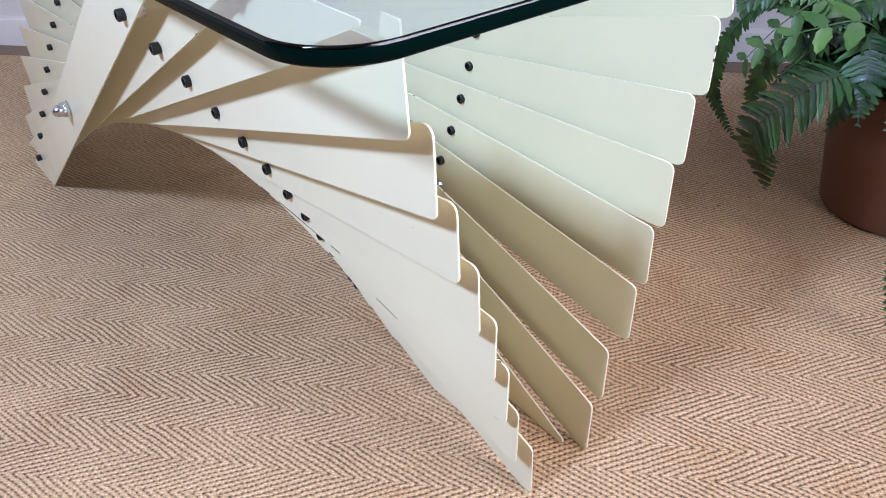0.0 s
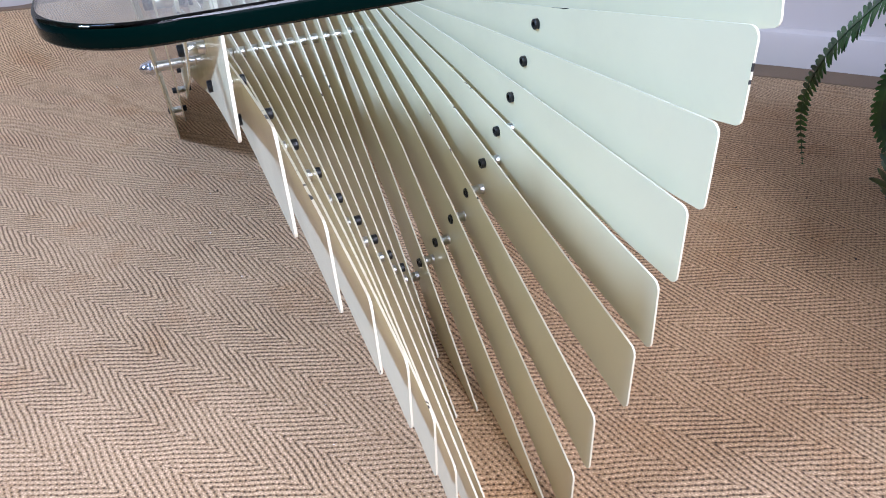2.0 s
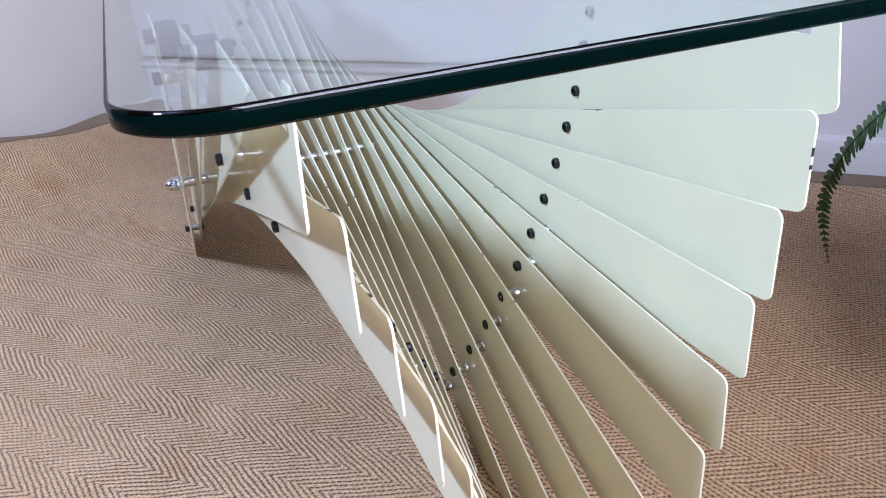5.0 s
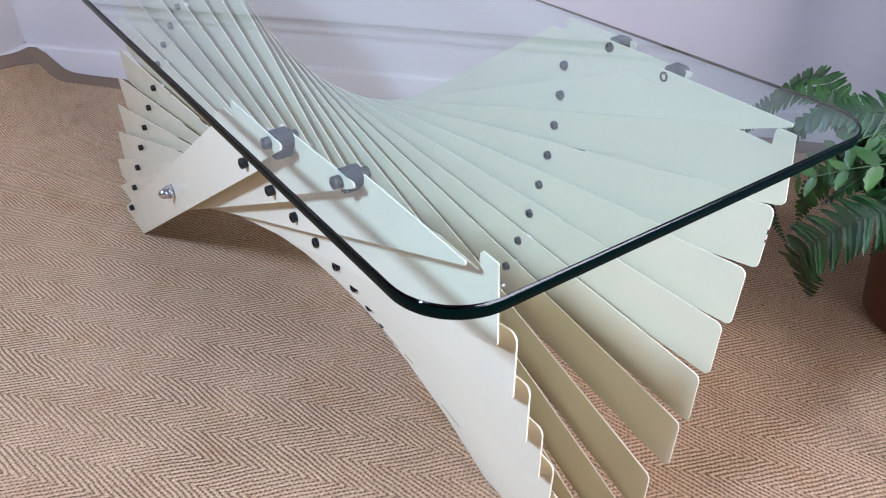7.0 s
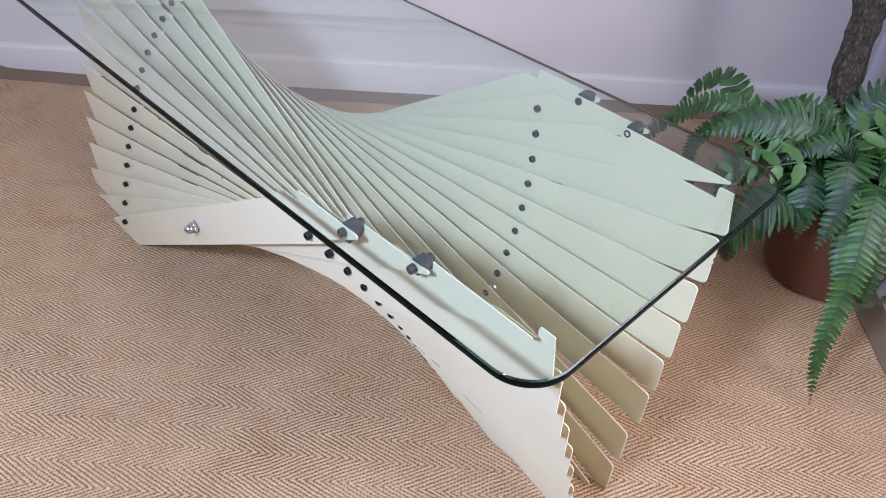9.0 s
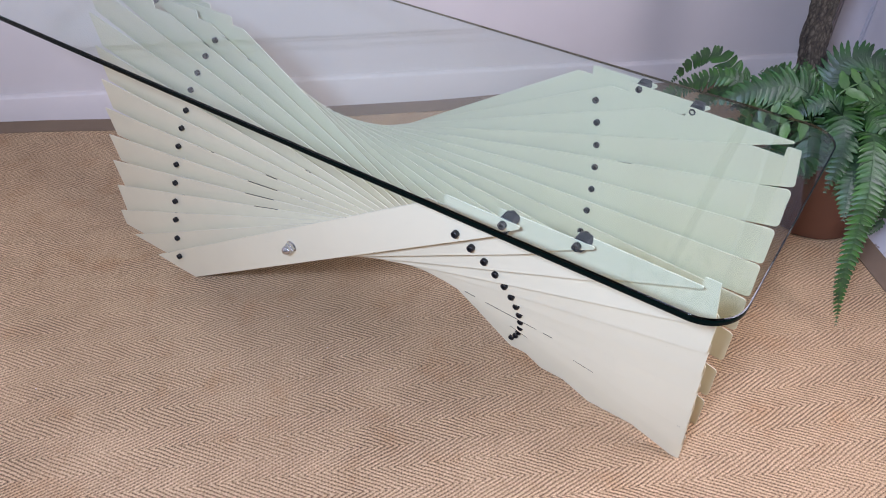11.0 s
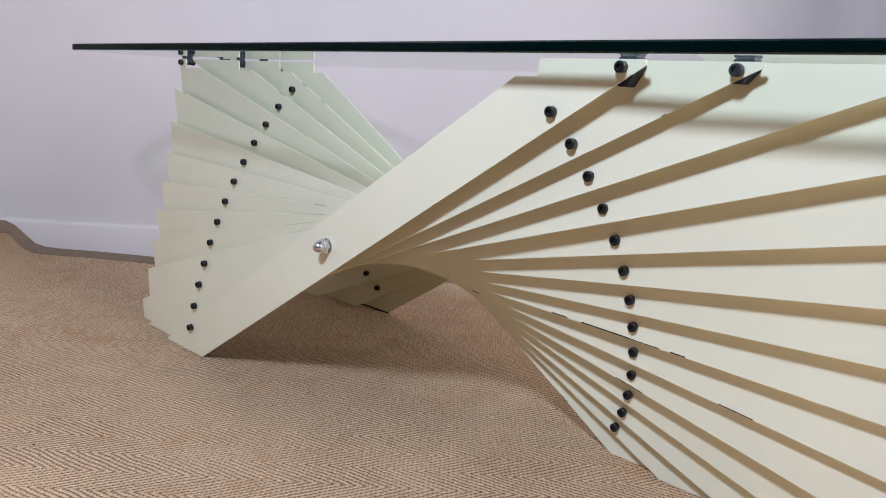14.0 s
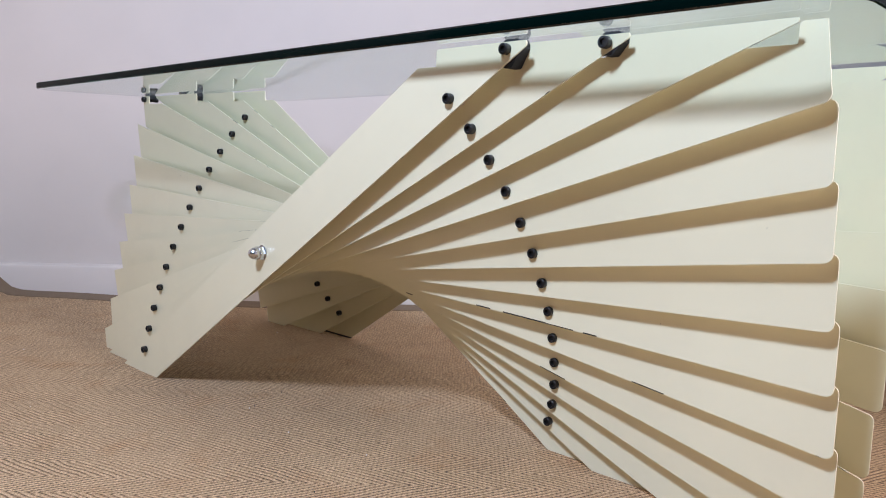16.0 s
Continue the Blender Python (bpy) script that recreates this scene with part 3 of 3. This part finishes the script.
for g in range(LAST):
    k = min(g, LAST - 1 - g)
    for arc in (RIGHT_ARC, LEFT_ARC):
        x, z = arc_place(arc, k)
        if tube_first is None:
            tube_first = smooth(part("spacer", spacer_tube(0.0046, PITCH - THICK), ALU, table, "turned aluminium spacer tube"))
            screw_first = smooth(part("screw", socket_screw(), BLACK_STEEL, table, "black socket-head screw"))
            tube_first.matrix_local = pose(x, g * PITCH + THICK, z)
            screw_first.matrix_local = pose(x, g * PITCH, z)
        else:
            share(tube_first, pose(x, g * PITCH + THICK, z), table)
            share(screw_first, pose(x, g * PITCH, z), table)
        share(screw_first, pose(x, (g + 1) * PITCH + THICK, z, 0, 0, 180), table)

# threaded axle with sleeves and a domed nut at each end
AXLE_X, AXLE_Z = 0.0, 0.199
bm = bmesh.new()
lathe(bm, [(0.0032, -0.008), (0.0032, LAST * PITCH + 0.010)], 14, True, "Y")
axle = part("axle", bm, ALU, table, "long steel axle through all blades")
axle.matrix_local = pose(AXLE_X, 0, AXLE_Z)
sleeve = None
for g in range(LAST):
    at = pose(AXLE_X, g * PITCH + THICK, AXLE_Z)
    if sleeve is None:
        sleeve = smooth(part("sleeve", spacer_tube(0.0055, PITCH - THICK), ALU, table, "turned aluminium sleeve"))
        sleeve.matrix_local = at
    else:
        share(sleeve, at, table)


def domed_nut():
    bm = bmesh.new()
    lathe(bm, [(0.0085, 0.0), (0.0085, -0.001)], 20, True, "Y")
    lathe(bm, [(0.0076, -0.001), (0.0079, -0.002), (0.0079, -0.007), (0.0072, -0.008)], 6, True, "Y")
    lathe(bm, [(0.0066, -0.0078), (0.0066, -0.0105), (0.0058, -0.0135), (0.0042, -0.0158), (0.0018, -0.0172), (0.0003, -0.0175)], 18, True, "Y")
    return bm


nut = smooth(part("domed_nut", domed_nut(), CHROME, table, "polished domed cap nut"), 35)
nut.matrix_local = pose(AXLE_X, 0, AXLE_Z)
share(nut, pose(AXLE_X, LAST * PITCH + THICK, AXLE_Z, 0, 0, 180), table)

# rubber blocks that carry the glass, each held between two blades by two screws
GLASS_LOW = 0.3976


def rubber_block(back, reach, deep):
    """A rounded block: dome at the screw, longer towards the blade's tip, slanted at the bottom."""
    profile = [(-back, -0.0040), (0.0018 - back, 0.0), (reach - 0.002, 0.0), (reach, -0.0035), (reach, -0.0075), (0.6 * back, -deep), (0.0013 - back, -deep), (-back, -deep * 0.6)]
    pts = rounded([Vector(p) for p in profile], [0.0025, 0.003, 0.002, 0.002, 0.001, 0.0015, 0.002, 0.003], 3)
    bm = bmesh.new()
    rows = [[bm.verts.new((p.x, y, p.y)) for p in pts] for y in (0.0, PITCH - THICK)]
    for k in range(len(pts)):
        j = (k + 1) % len(pts)
        bm.faces.new((rows[0][k], rows[0][j], rows[1][j], rows[1][k]))
    bm.faces.new(rows[0])
    bm.faces.new(rows[1][::-1])
    bmesh.ops.recalc_face_normals(bm, faces=bm.faces)
    return bm


for x, back, reach, deep, gaps in ((0.3320, 0.0058, 0.0115, 0.0215, (0, 25)), (0.4100, 0.0058, 0.0110, 0.0165, (1, 24)), (-0.552, 0.0050, 0.0095, 0.0115, (10, 15)), (-0.415, 0.0030, 0.0040, 0.0125, (11, 14))):
    block = None
    for g in gaps:
        at = pose(x, g * PITCH + THICK, GLASS_LOW)
        if block is None:
            block = smooth(part("rubber_pad", rubber_block(back, reach, deep), RUBBER, table, "black rubber block under the glass"))
            block.matrix_local = at
        else:
            share(block, at, table)
        if reach > 0.005:
            share(screw_first, pose(x, g * PITCH, GLASS_LOW - 0.0077), table)
            share(screw_first, pose(x, (g + 1) * PITCH + THICK, GLASS_LOW - 0.0077, 0, 0, 180), table)

# ---- glass top ----
GX0, GX1, GY0, GY1, GLASS_HIGH, CORNER = -0.6099, 0.5781, -0.0265, 0.3630, 0.4067, 0.042
glass = tagged(new("glass_tabletop"), "clear rectangular glass top with rounded corners and dark green edge", "table top")


def glass_loop(inset):
    r = CORNER
    pts = [(GX0 + inset, GY0 + inset), (GX1 - inset, GY0 + inset), (GX1 - inset, GY1 - inset), (GX0 + inset, GY1 - inset)]
    return rounded([Vector(p) for p in pts], [r - inset] * 4, 14)


bm = bmesh.new()
for z, flip in ((GLASS_HIGH, False), (GLASS_LOW, True)):
    f = bm.faces.new([bm.verts.new((p.x, p.y, z)) for p in glass_loop(0.0014)])
    f.normal_update()
    if (f.normal.z < 0) != flip:
        f.normal_flip()
part("pane", bm, PANE, glass).visible_shadow = False
# sheet added inside the slab to dim light, as the pane casts no shadow
bm = bmesh.new()
bm.faces.new([bm.verts.new((p.x, p.y, (GLASS_LOW + GLASS_HIGH) / 2)) for p in glass_loop(0.001)])
part("tint", bm, GLASS_CORE, glass, "inner sheet added to tint and dim light through the glass")
bm = bmesh.new()
loops = []
for inset, z in ((0.0014, GLASS_LOW), (0.0004, GLASS_LOW + 0.0005), (0.0, GLASS_LOW + 0.0012), (0.0, GLASS_HIGH - 0.0014), (0.0004, GLASS_HIGH - 0.0005), (0.0014, GLASS_HIGH)):
    loops.append([bm.verts.new((p.x, p.y, z)) for p in glass_loop(inset)])
for k, (a, b) in enumerate(zip(loops, loops[1:])):
    for i in range(len(a)):
        j = (i + 1) % len(a)
        f = bm.faces.new((a[i], a[j], b[j], b[i]))
        c = f.calc_center_median()
        # front and right faces painted near black, far ones lighter, as the camera sees them
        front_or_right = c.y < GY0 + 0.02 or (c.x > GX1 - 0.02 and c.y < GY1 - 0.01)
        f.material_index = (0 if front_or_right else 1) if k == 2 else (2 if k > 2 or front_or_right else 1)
bmesh.ops.recalc_face_normals(bm, faces=bm.faces)
smooth(part("polished_edge", bm, (RIM, EDGE_CLEAR, BEVEL), glass, "polished glass edge, its green painted darker on the front and right"), 50)

# ---- potted fern ----
POT = Vector((0.549, 0.792, 0))


def plant_pot(parent, base, top, height):
    bm = bmesh.new()
    lathe(bm, [(base - 0.006, 0.0), (base, 0.005), (top - 0.003, height - 0.022), (top + 0.004, height - 0.020), (top + 0.005, height - 0.002), (top, height), (top - 0.008, height - 0.004), (top - 0.010, height - 0.03)], 44)
    return smooth(part("pot", bm, TERRACOTTA, parent, "brown plastic plant pot"))


fern = tagged(new("potted_fern"), "green fern round a gnarled trunk in a brown pot", "potted plant")
fern.location = POT
plant_pot(fern, 0.090, 0.113, 0.175)
bm = bmesh.new()
lathe(bm, [(0.103, 0.146), (0.07, 0.16), (0.02, 0.168)], 24)
part("moss", bm, SOIL, fern, "dark moss in the pot")


def bezier(points, t):
    pts = [Vector(p) for p in points]
    while len(pts) > 1:
        pts = [a.lerp(b, t) for a, b in zip(pts, pts[1:])]
    return pts[0]


def through_points(points, t):
    """A smooth curve that passes through all the points."""
    last = len(points) - 1
    k = min(last - 1, int(t * last))
    f = t * last - k
    p0, p1, p2, p3 = (Vector(points[max(0, min(last, k + d))]) for d in (-1, 0, 1, 2))
    return 0.5 * (2 * p1 + (p2 - p0) * f + (2 * p0 - 5 * p1 + 4 * p2 - p3) * f * f + (3 * p1 - 3 * p2 + p3 - p0) * f ** 3)


def frond(points, wide, pitch, rng, face, bare=0.10):
    """A fern frond along a curve: a thin stalk with toothed leaflets in pairs that shrink to the tip."""
    bm = bmesh.new()
    rim = bm.verts.layers.float.new("rim")
    steps = 60
    fine = [through_points(points, s / 240) for s in range(241)]
    run = [0.0]
    for a, b in zip(fine, fine[1:]):
        run.append(run[-1] + (b - a).length)
    total = run[-1]
    path = [fine[min(240, int(np.searchsorted(run, total * s / steps)))] for s in range(steps + 1)]
    ways = [(path[min(steps, s + 1)] - path[max(0, s - 1)]).normalized() for s in range(steps + 1)]
    sides = []
    for way in ways:
        side = way.cross(face)
        if side.length < 0.15 and sides:
            side = sides[-1]
        sides.append(side.normalized())
    rings = []
    for s in range(steps + 1):
        r = 0.0018 * (1 - 0.7 * s / steps)
        side = sides[s]
        top = side.cross(ways[s])
        rings.append([bm.verts.new(path[s] + side * (r * math.cos(a)) + top * (r * math.sin(a))) for a in (0.5, 2.6, 4.7)])
    for a, b in zip(rings, rings[1:]):
        for i in range(3):
            bm.faces.new((a[i], a[(i + 1) % 3], b[(i + 1) % 3], b[i]))
    pitch = pitch if pitch > 0.016 else pitch * 0.66
    pairs = max(4, int(total * (1 - bare) / pitch))
    sparse = pitch > 0.016
    for n in range(pairs):
        t = bare + (0.995 - bare) * n / (pairs - 1)
        s = min(steps, int(t * steps + 0.5))
        q, way = path[s], ways[s]
        side = sides[s]
        top = side.cross(way).normalized()
        if top.dot(face) < 0:
            top = -top
        swell = min(1.0, 0.62 + 1.5 * (t - bare))
        fade = 1.0 if t < 0.5 else max(0.10, 1 - 0.92 * ((t - 0.5) / 0.5) ** 1.5)
        if sparse:
            fade = max(0.55, fade)
        for sign in (-1, 1):
            size = wide * swell * fade * rng.uniform(0.93, 1.06)
            lean = rng.uniform(0.22, 0.36) + 0.45 * max(0, t - 0.7)
            d = (side * sign * math.cos(lean) + way * math.sin(lean)).normalized()
            droop = rng.uniform(0.05, 0.28)
            width = min(pitch * 0.66, size * (0.30 if sparse else 0.42)) * rng.uniform(0.92, 1.06)
            ribs = []
            shape = (0.25, 0.8, 1.0, 0.98, 0.8, 0.45, 0.03) if sparse else (0.9, 1.0, 1.0, 0.94, 0.80, 0.52, 0.03)
            for k in range(7):
                f = k / 6
                c = q + d * (size * f) - top * (droop * size * f * f) + way * (0.20 * size * f * f)
                w = width * shape[k]
                tooth = 0.10 * width * (1 if k % 2 else -1) * (1 if 0 < k < 6 else 0)
                fold = top * (width * 0.22)
                row = (bm.verts.new(c - way * (w + tooth)), bm.verts.new(c - fold), bm.verts.new(c + way * (w + tooth)))
                for v in row:
                    v[rim] = f
                ribs.append(row)
            for a, b in zip(ribs, ribs[1:]):
                for i in range(2):
                    bm.faces.new((a[i], a[i + 1], b[i + 1], b[i]))
    return bm


def add_frond(points, wide, pitch, mat, rng, face, bare=0.10):
    local = [Vector(p) - POT for p in points]
    smooth(part("frond", frond(local, wide, pitch, rng, face.normalized(), bare), mat, fern), 60)


rng = random.Random(11)
# the fronds that stand out, each by the places that its stalk passes
def main_frond(mat, wide, pitch, twist, *stalk):
    add_frond(stalk, wide, pitch, mat, rng, Vector((0.15 + 0.4 * twist, -0.62, 0.77)))


main_frond(FERN_BLUE, 0.036, 0.0115, 0.0, (0.535, 0.735, 0.18), (0.515, 0.655, 0.245), (0.530, 0.622, 0.225), (0.543, 0.605, 0.170))
main_frond(FERN_BLUE, 0.030, 0.0110, 0.2, (0.545, 0.735, 0.18), (0.553, 0.660, 0.275), (0.575, 0.615, 0.240), (0.575, 0.590, 0.180))
main_frond(FERN, 0.023, 0.0100, 0.2, (0.560, 0.740, 0.18), (0.600, 0.630, 0.275), (0.628, 0.560, 0.235), (0.640, 0.532, 0.160), (0.650, 0.508, 0.085), (0.668, 0.505, 0.008))
main_frond(FERN, 0.011, 0.0080, 0.2, (0.570, 0.750, 0.17), (0.620, 0.720, 0.190), (0.655, 0.742, 0.120), (0.668, 0.734, 0.060), (0.631, 0.677, 0.040))
main_frond(FERN, 0.014, 0.0090, 0.3, (0.570, 0.720, 0.17), (0.595, 0.650, 0.200), (0.590, 0.625, 0.185), (0.585, 0.615, 0.160))
main_frond(FERN_BLUE, 0.040, 0.0120, -0.2, (0.525, 0.725, 0.18), (0.512, 0.610, 0.212), (0.485, 0.580, 0.190), (0.457, 0.563, 0.145), (0.455, 0.595, 0.095), (0.454, 0.628, 0.050))
main_frond(FERN, 0.023, 0.0105, 0.2, (0.480, 0.745, 0.19), (0.378, 0.724, 0.258), (0.319, 0.758, 0.272), (0.272, 0.770, 0.233), (0.243, 0.774, 0.180))
main_frond(FERN, 0.016, 0.0090, 0.2, (0.480, 0.730, 0.18), (0.380, 0.712, 0.240), (0.320, 0.720, 0.183), (0.309, 0.720, 0.113), (0.336, 0.720, 0.069), (0.374, 0.702, 0.055))
main_frond(FERN, 0.024, 0.0095, 0.0, (0.500, 0.710, 0.18), (0.432, 0.660, 0.212), (0.402, 0.657, 0.170), (0.396, 0.660, 0.120))
main_frond(FERN, 0.020, 0.0095, 0.0, (0.490, 0.745, 0.17), (0.370, 0.680, 0.275), (0.275, 0.690, 0.205), (0.222, 0.700, 0.105), (0.225, 0.720, 0.008))
main_frond(FERN_BLUE, 0.036, 0.0115, 0.0, (0.530, 0.745, 0.18), (0.485, 0.700, 0.278), (0.425, 0.657, 0.283), (0.360, 0.630, 0.240))
main_frond(FERN_BLUE, 0.036, 0.0120, 0.0, (0.510, 0.810, 0.19), (0.505, 0.850, 0.265), (0.545, 0.888, 0.278), (0.615, 0.915, 0.245))
main_frond(FERN_LIGHT, 0.038, 0.0105, 0.0, (0.545, 0.745, 0.19), (0.560, 0.750, 0.245), (0.605, 0.850, 0.240), (0.650, 0.925, 0.190))
main_frond(FERN_LIGHT, 0.034, 0.0220, 0.0, (0.525, 0.730, 0.20), (0.530, 0.714, 0.275), (0.560, 0.765, 0.290), (0.600, 0.840, 0.275))
main_frond(FERN, 0.020, 0.0090, 0.0, (0.490, 0.765, 0.19), (0.482, 0.768, 0.255), (0.456, 0.800, 0.283))
main_frond(FERN, 0.034, 0.0115, 0.0, (0.470, 0.780, 0.19), (0.440, 0.775, 0.255), (0.395, 0.800, 0.245))
main_frond(FERN_BLUE, 0.022, 0.0085, 0.0, (0.555, 0.735, 0.19), (0.534, 0.697, 0.270), (0.505, 0.676, 0.268), (0.470, 0.658, 0.236))
main_frond(FERN_BLUE, 0.026, 0.0150, 0.0, (0.575, 0.745, 0.19), (0.604, 0.733, 0.248), (0.650, 0.780, 0.215), (0.690, 0.800, 0.160))
main_frond(FERN_LIGHT, 0.040, 0.0240, 0.0, (0.525, 0.720, 0.19), (0.510, 0.650, 0.255), (0.475, 0.605, 0.252), (0.436, 0.580, 0.230))
main_frond(FERN_LIGHT, 0.034, 0.0230, 0.1, (0.520, 0.720, 0.19), (0.470, 0.665, 0.270), (0.430, 0.640, 0.245), (0.390, 0.640, 0.190))
main_frond(FERN, 0.030, 0.0210, 0.0, (0.590, 0.760, 0.17), (0.640, 0.760, 0.190), (0.680, 0.750, 0.150), (0.700, 0.740, 0.080))
main_frond(FERN, 0.030, 0.0210, 0.3, (0.590, 0.740, 0.17), (0.640, 0.710, 0.200), (0.690, 0.700, 0.160), (0.720, 0.690, 0.100))
main_frond(FERN, 0.034, 0.0120, 0.0, (0.590, 0.780, 0.17), (0.650, 0.800, 0.210), (0.710, 0.800, 0.180), (0.760, 0.790, 0.110))
main_frond(FERN, 0.024, 0.0105, 0.2, (0.580, 0.730, 0.18), (0.610, 0.660, 0.230), (0.640, 0.620, 0.190), (0.655, 0.600, 0.110))
# the thick of the plant below them
for n in range(40):
    a = 2 * math.pi * n * 0.381966
    out = Vector((math.cos(a), math.sin(a), 0))
    reach = rng.uniform(0.10, 0.17) * (1.15 if out.x > 0.3 else 1.0)
    high = rng.uniform(0.20, 0.255)
    base = POT + out * 0.03 + Vector((0, 0, 0.165))
    bend = Matrix.Rotation(rng.uniform(-0.35, 0.35), 3, "Z")
    pts = (base, POT + out * reach * 0.55 + Vector((0, 0, high)), POT + bend @ out * reach * 0.9 + Vector((0, 0, high - 0.015)), POT + bend @ out * reach * 1.15 + Vector((0, 0, high - rng.uniform(0.03, 0.075))))
    add_frond(pts, rng.uniform(0.026, 0.036), rng.uniform(0.0095, 0.012), rng.choice((FERN, FERN, FERN, FERN_BLUE)), rng, Vector((rng.uniform(-0.3, 0.3), -0.3, 1.0)) + out * 0.4)

# ---- gnarled trunk growing out of the fern's pot ----
def limb(points, r0, r1, sides=26, rough=0.26):
    """A tapered, knotted limb along a curve."""
    bm = bmesh.new()
    steps = 90
    rings = []
    for s in range(steps + 1):
        t = s / steps
        c = bezier(points, t)
        way = (bezier(points, min(1, t + 0.01)) - bezier(points, max(0, t - 0.01))).normalized()
        side = way.cross(Vector((0.3, 1, 0.1))).normalized()
        top = way.cross(side)
        ring = []
        for k in range(sides):
            a = 2 * math.pi * k / sides
            d = side * math.cos(a) + top * math.sin(a)
            r = (r0 + (r1 - r0) * t) * (1 + rough * noise.noise(Vector((math.cos(a) * 1.6, math.sin(a) * 1.6, c.z * 26 + t * 3))) + 0.5 * rough * noise.noise(c * 70 + d * 3))
            ring.append(bm.verts.new(c + d * r))
        rings.append(ring)
    for a, b in zip(rings, rings[1:]):
        for i in range(sides):
            bm.faces.new((a[i], a[(i + 1) % sides], b[(i + 1) % sides], b[i]))
    bm.faces.new(rings[-1])
    bmesh.ops.recalc_face_normals(bm, faces=bm.faces)
    return bm


T0 = Vector((0.430, 0.905, 0)) - POT


def at_trunk(*points):
    return [T0 + Vector(p) for p in points]


smooth(part("trunk", limb([Vector((-0.01, 0.02, 0.15)), Vector((-0.05, 0.07, 0.20))] + at_trunk((0.0, -0.012, 0.20), (0.006, -0.018, 0.30), (0.012, -0.030, 0.40), (0.045, -0.02, 0.60), (0.02, 0.0, 1.15)), 0.027, 0.017), BARK, fern, "rough brown bark trunk"), 80)
smooth(part("branch", limb(at_trunk((0.012, -0.022, 0.36), (-0.03, -0.05, 0.55), (-0.06, -0.06, 0.80), (-0.12, -0.10, 1.20)), 0.016, 0.008), BARK, fern, "rough brown bark branch"), 80)
smooth(part("branch", limb(at_trunk((0.022, -0.016, 0.50), (0.10, 0.02, 0.80), (0.13, 0.03, 1.00), (0.18, 0.05, 1.30)), 0.013, 0.006), BARK, fern, "rough brown bark branch"), 80)


def crown():
    """Loose sprays of pointed leaves round the branch ends."""
    bm = bmesh.new()
    rng = random.Random(5)
    for n in range(520):
        a, b = rng.uniform(0, 6.2832), rng.uniform(-0.5, 1.0)
        spread = 0.30 * rng.random() ** 0.5
        c = T0 + Vector((spread * math.cos(a), spread * math.sin(a) * 0.8 - 0.03, 1.30 + 0.24 * b * (1 - spread)))
        m = Matrix.Translation(c) @ Euler((rng.uniform(-0.9, 0.9), rng.uniform(-0.9, 0.9), rng.uniform(0, 6.28))).to_matrix().to_4x4()
        size = rng.uniform(0.035, 0.06)
        ribs = [tuple(bm.verts.new(m @ Vector((size * f, size * w * sgn, -size * 0.3 * f * f + (0 if sgn else -0.1 * size * w)))) for sgn in (-1, 0, 1)) for f, w in ((0, 0.03), (0.3, 0.2), (0.65, 0.18), (1.0, 0.01))]
        for p, q in zip(ribs, ribs[1:]):
            for i in range(2):
                bm.faces.new((p[i], p[i + 1], q[i + 1], q[i]))
    return bm


part("crown", crown(), FERN, fern, "loose crown of small green leaves")

# ---- crumbs on the rug ----
bm = bmesh.new()
rng = random.Random(21)
for n in range(160):
    u, d = rng.uniform(-0.5, 0.95), rng.uniform(0.15, 1.9)
    r = rng.choice((0.0005, 0.0006, 0.0008, 0.0010, 0.0012))
    at = room(u, d, 0.001 + r * 0.6)
    m = Matrix.LocRotScale(at, Euler((rng.uniform(0, 3), rng.uniform(0, 3), rng.uniform(0, 3))), (r * rng.uniform(0.8, 2.2), r, r * 0.7))
    got = bmesh.ops.create_icosphere(bm, subdivisions=1, radius=1.0, matrix=m)
    dark = rng.random() < 0.72
    for v in got["verts"]:
        for f in v.link_faces:
            f.material_index = 0 if dark else 1
CRUMB_DARK = material("dark_crumb", (0.05, 0.035, 0.025), 0.9)
CRUMB_PALE = material("pale_crumb", (0.7, 0.62, 0.55), 0.8)
tagged(part("crumbs", bm, (CRUMB_DARK, CRUMB_PALE), None), "scattered dark and pale crumbs lying on the rug", "debris", kind="stuff")
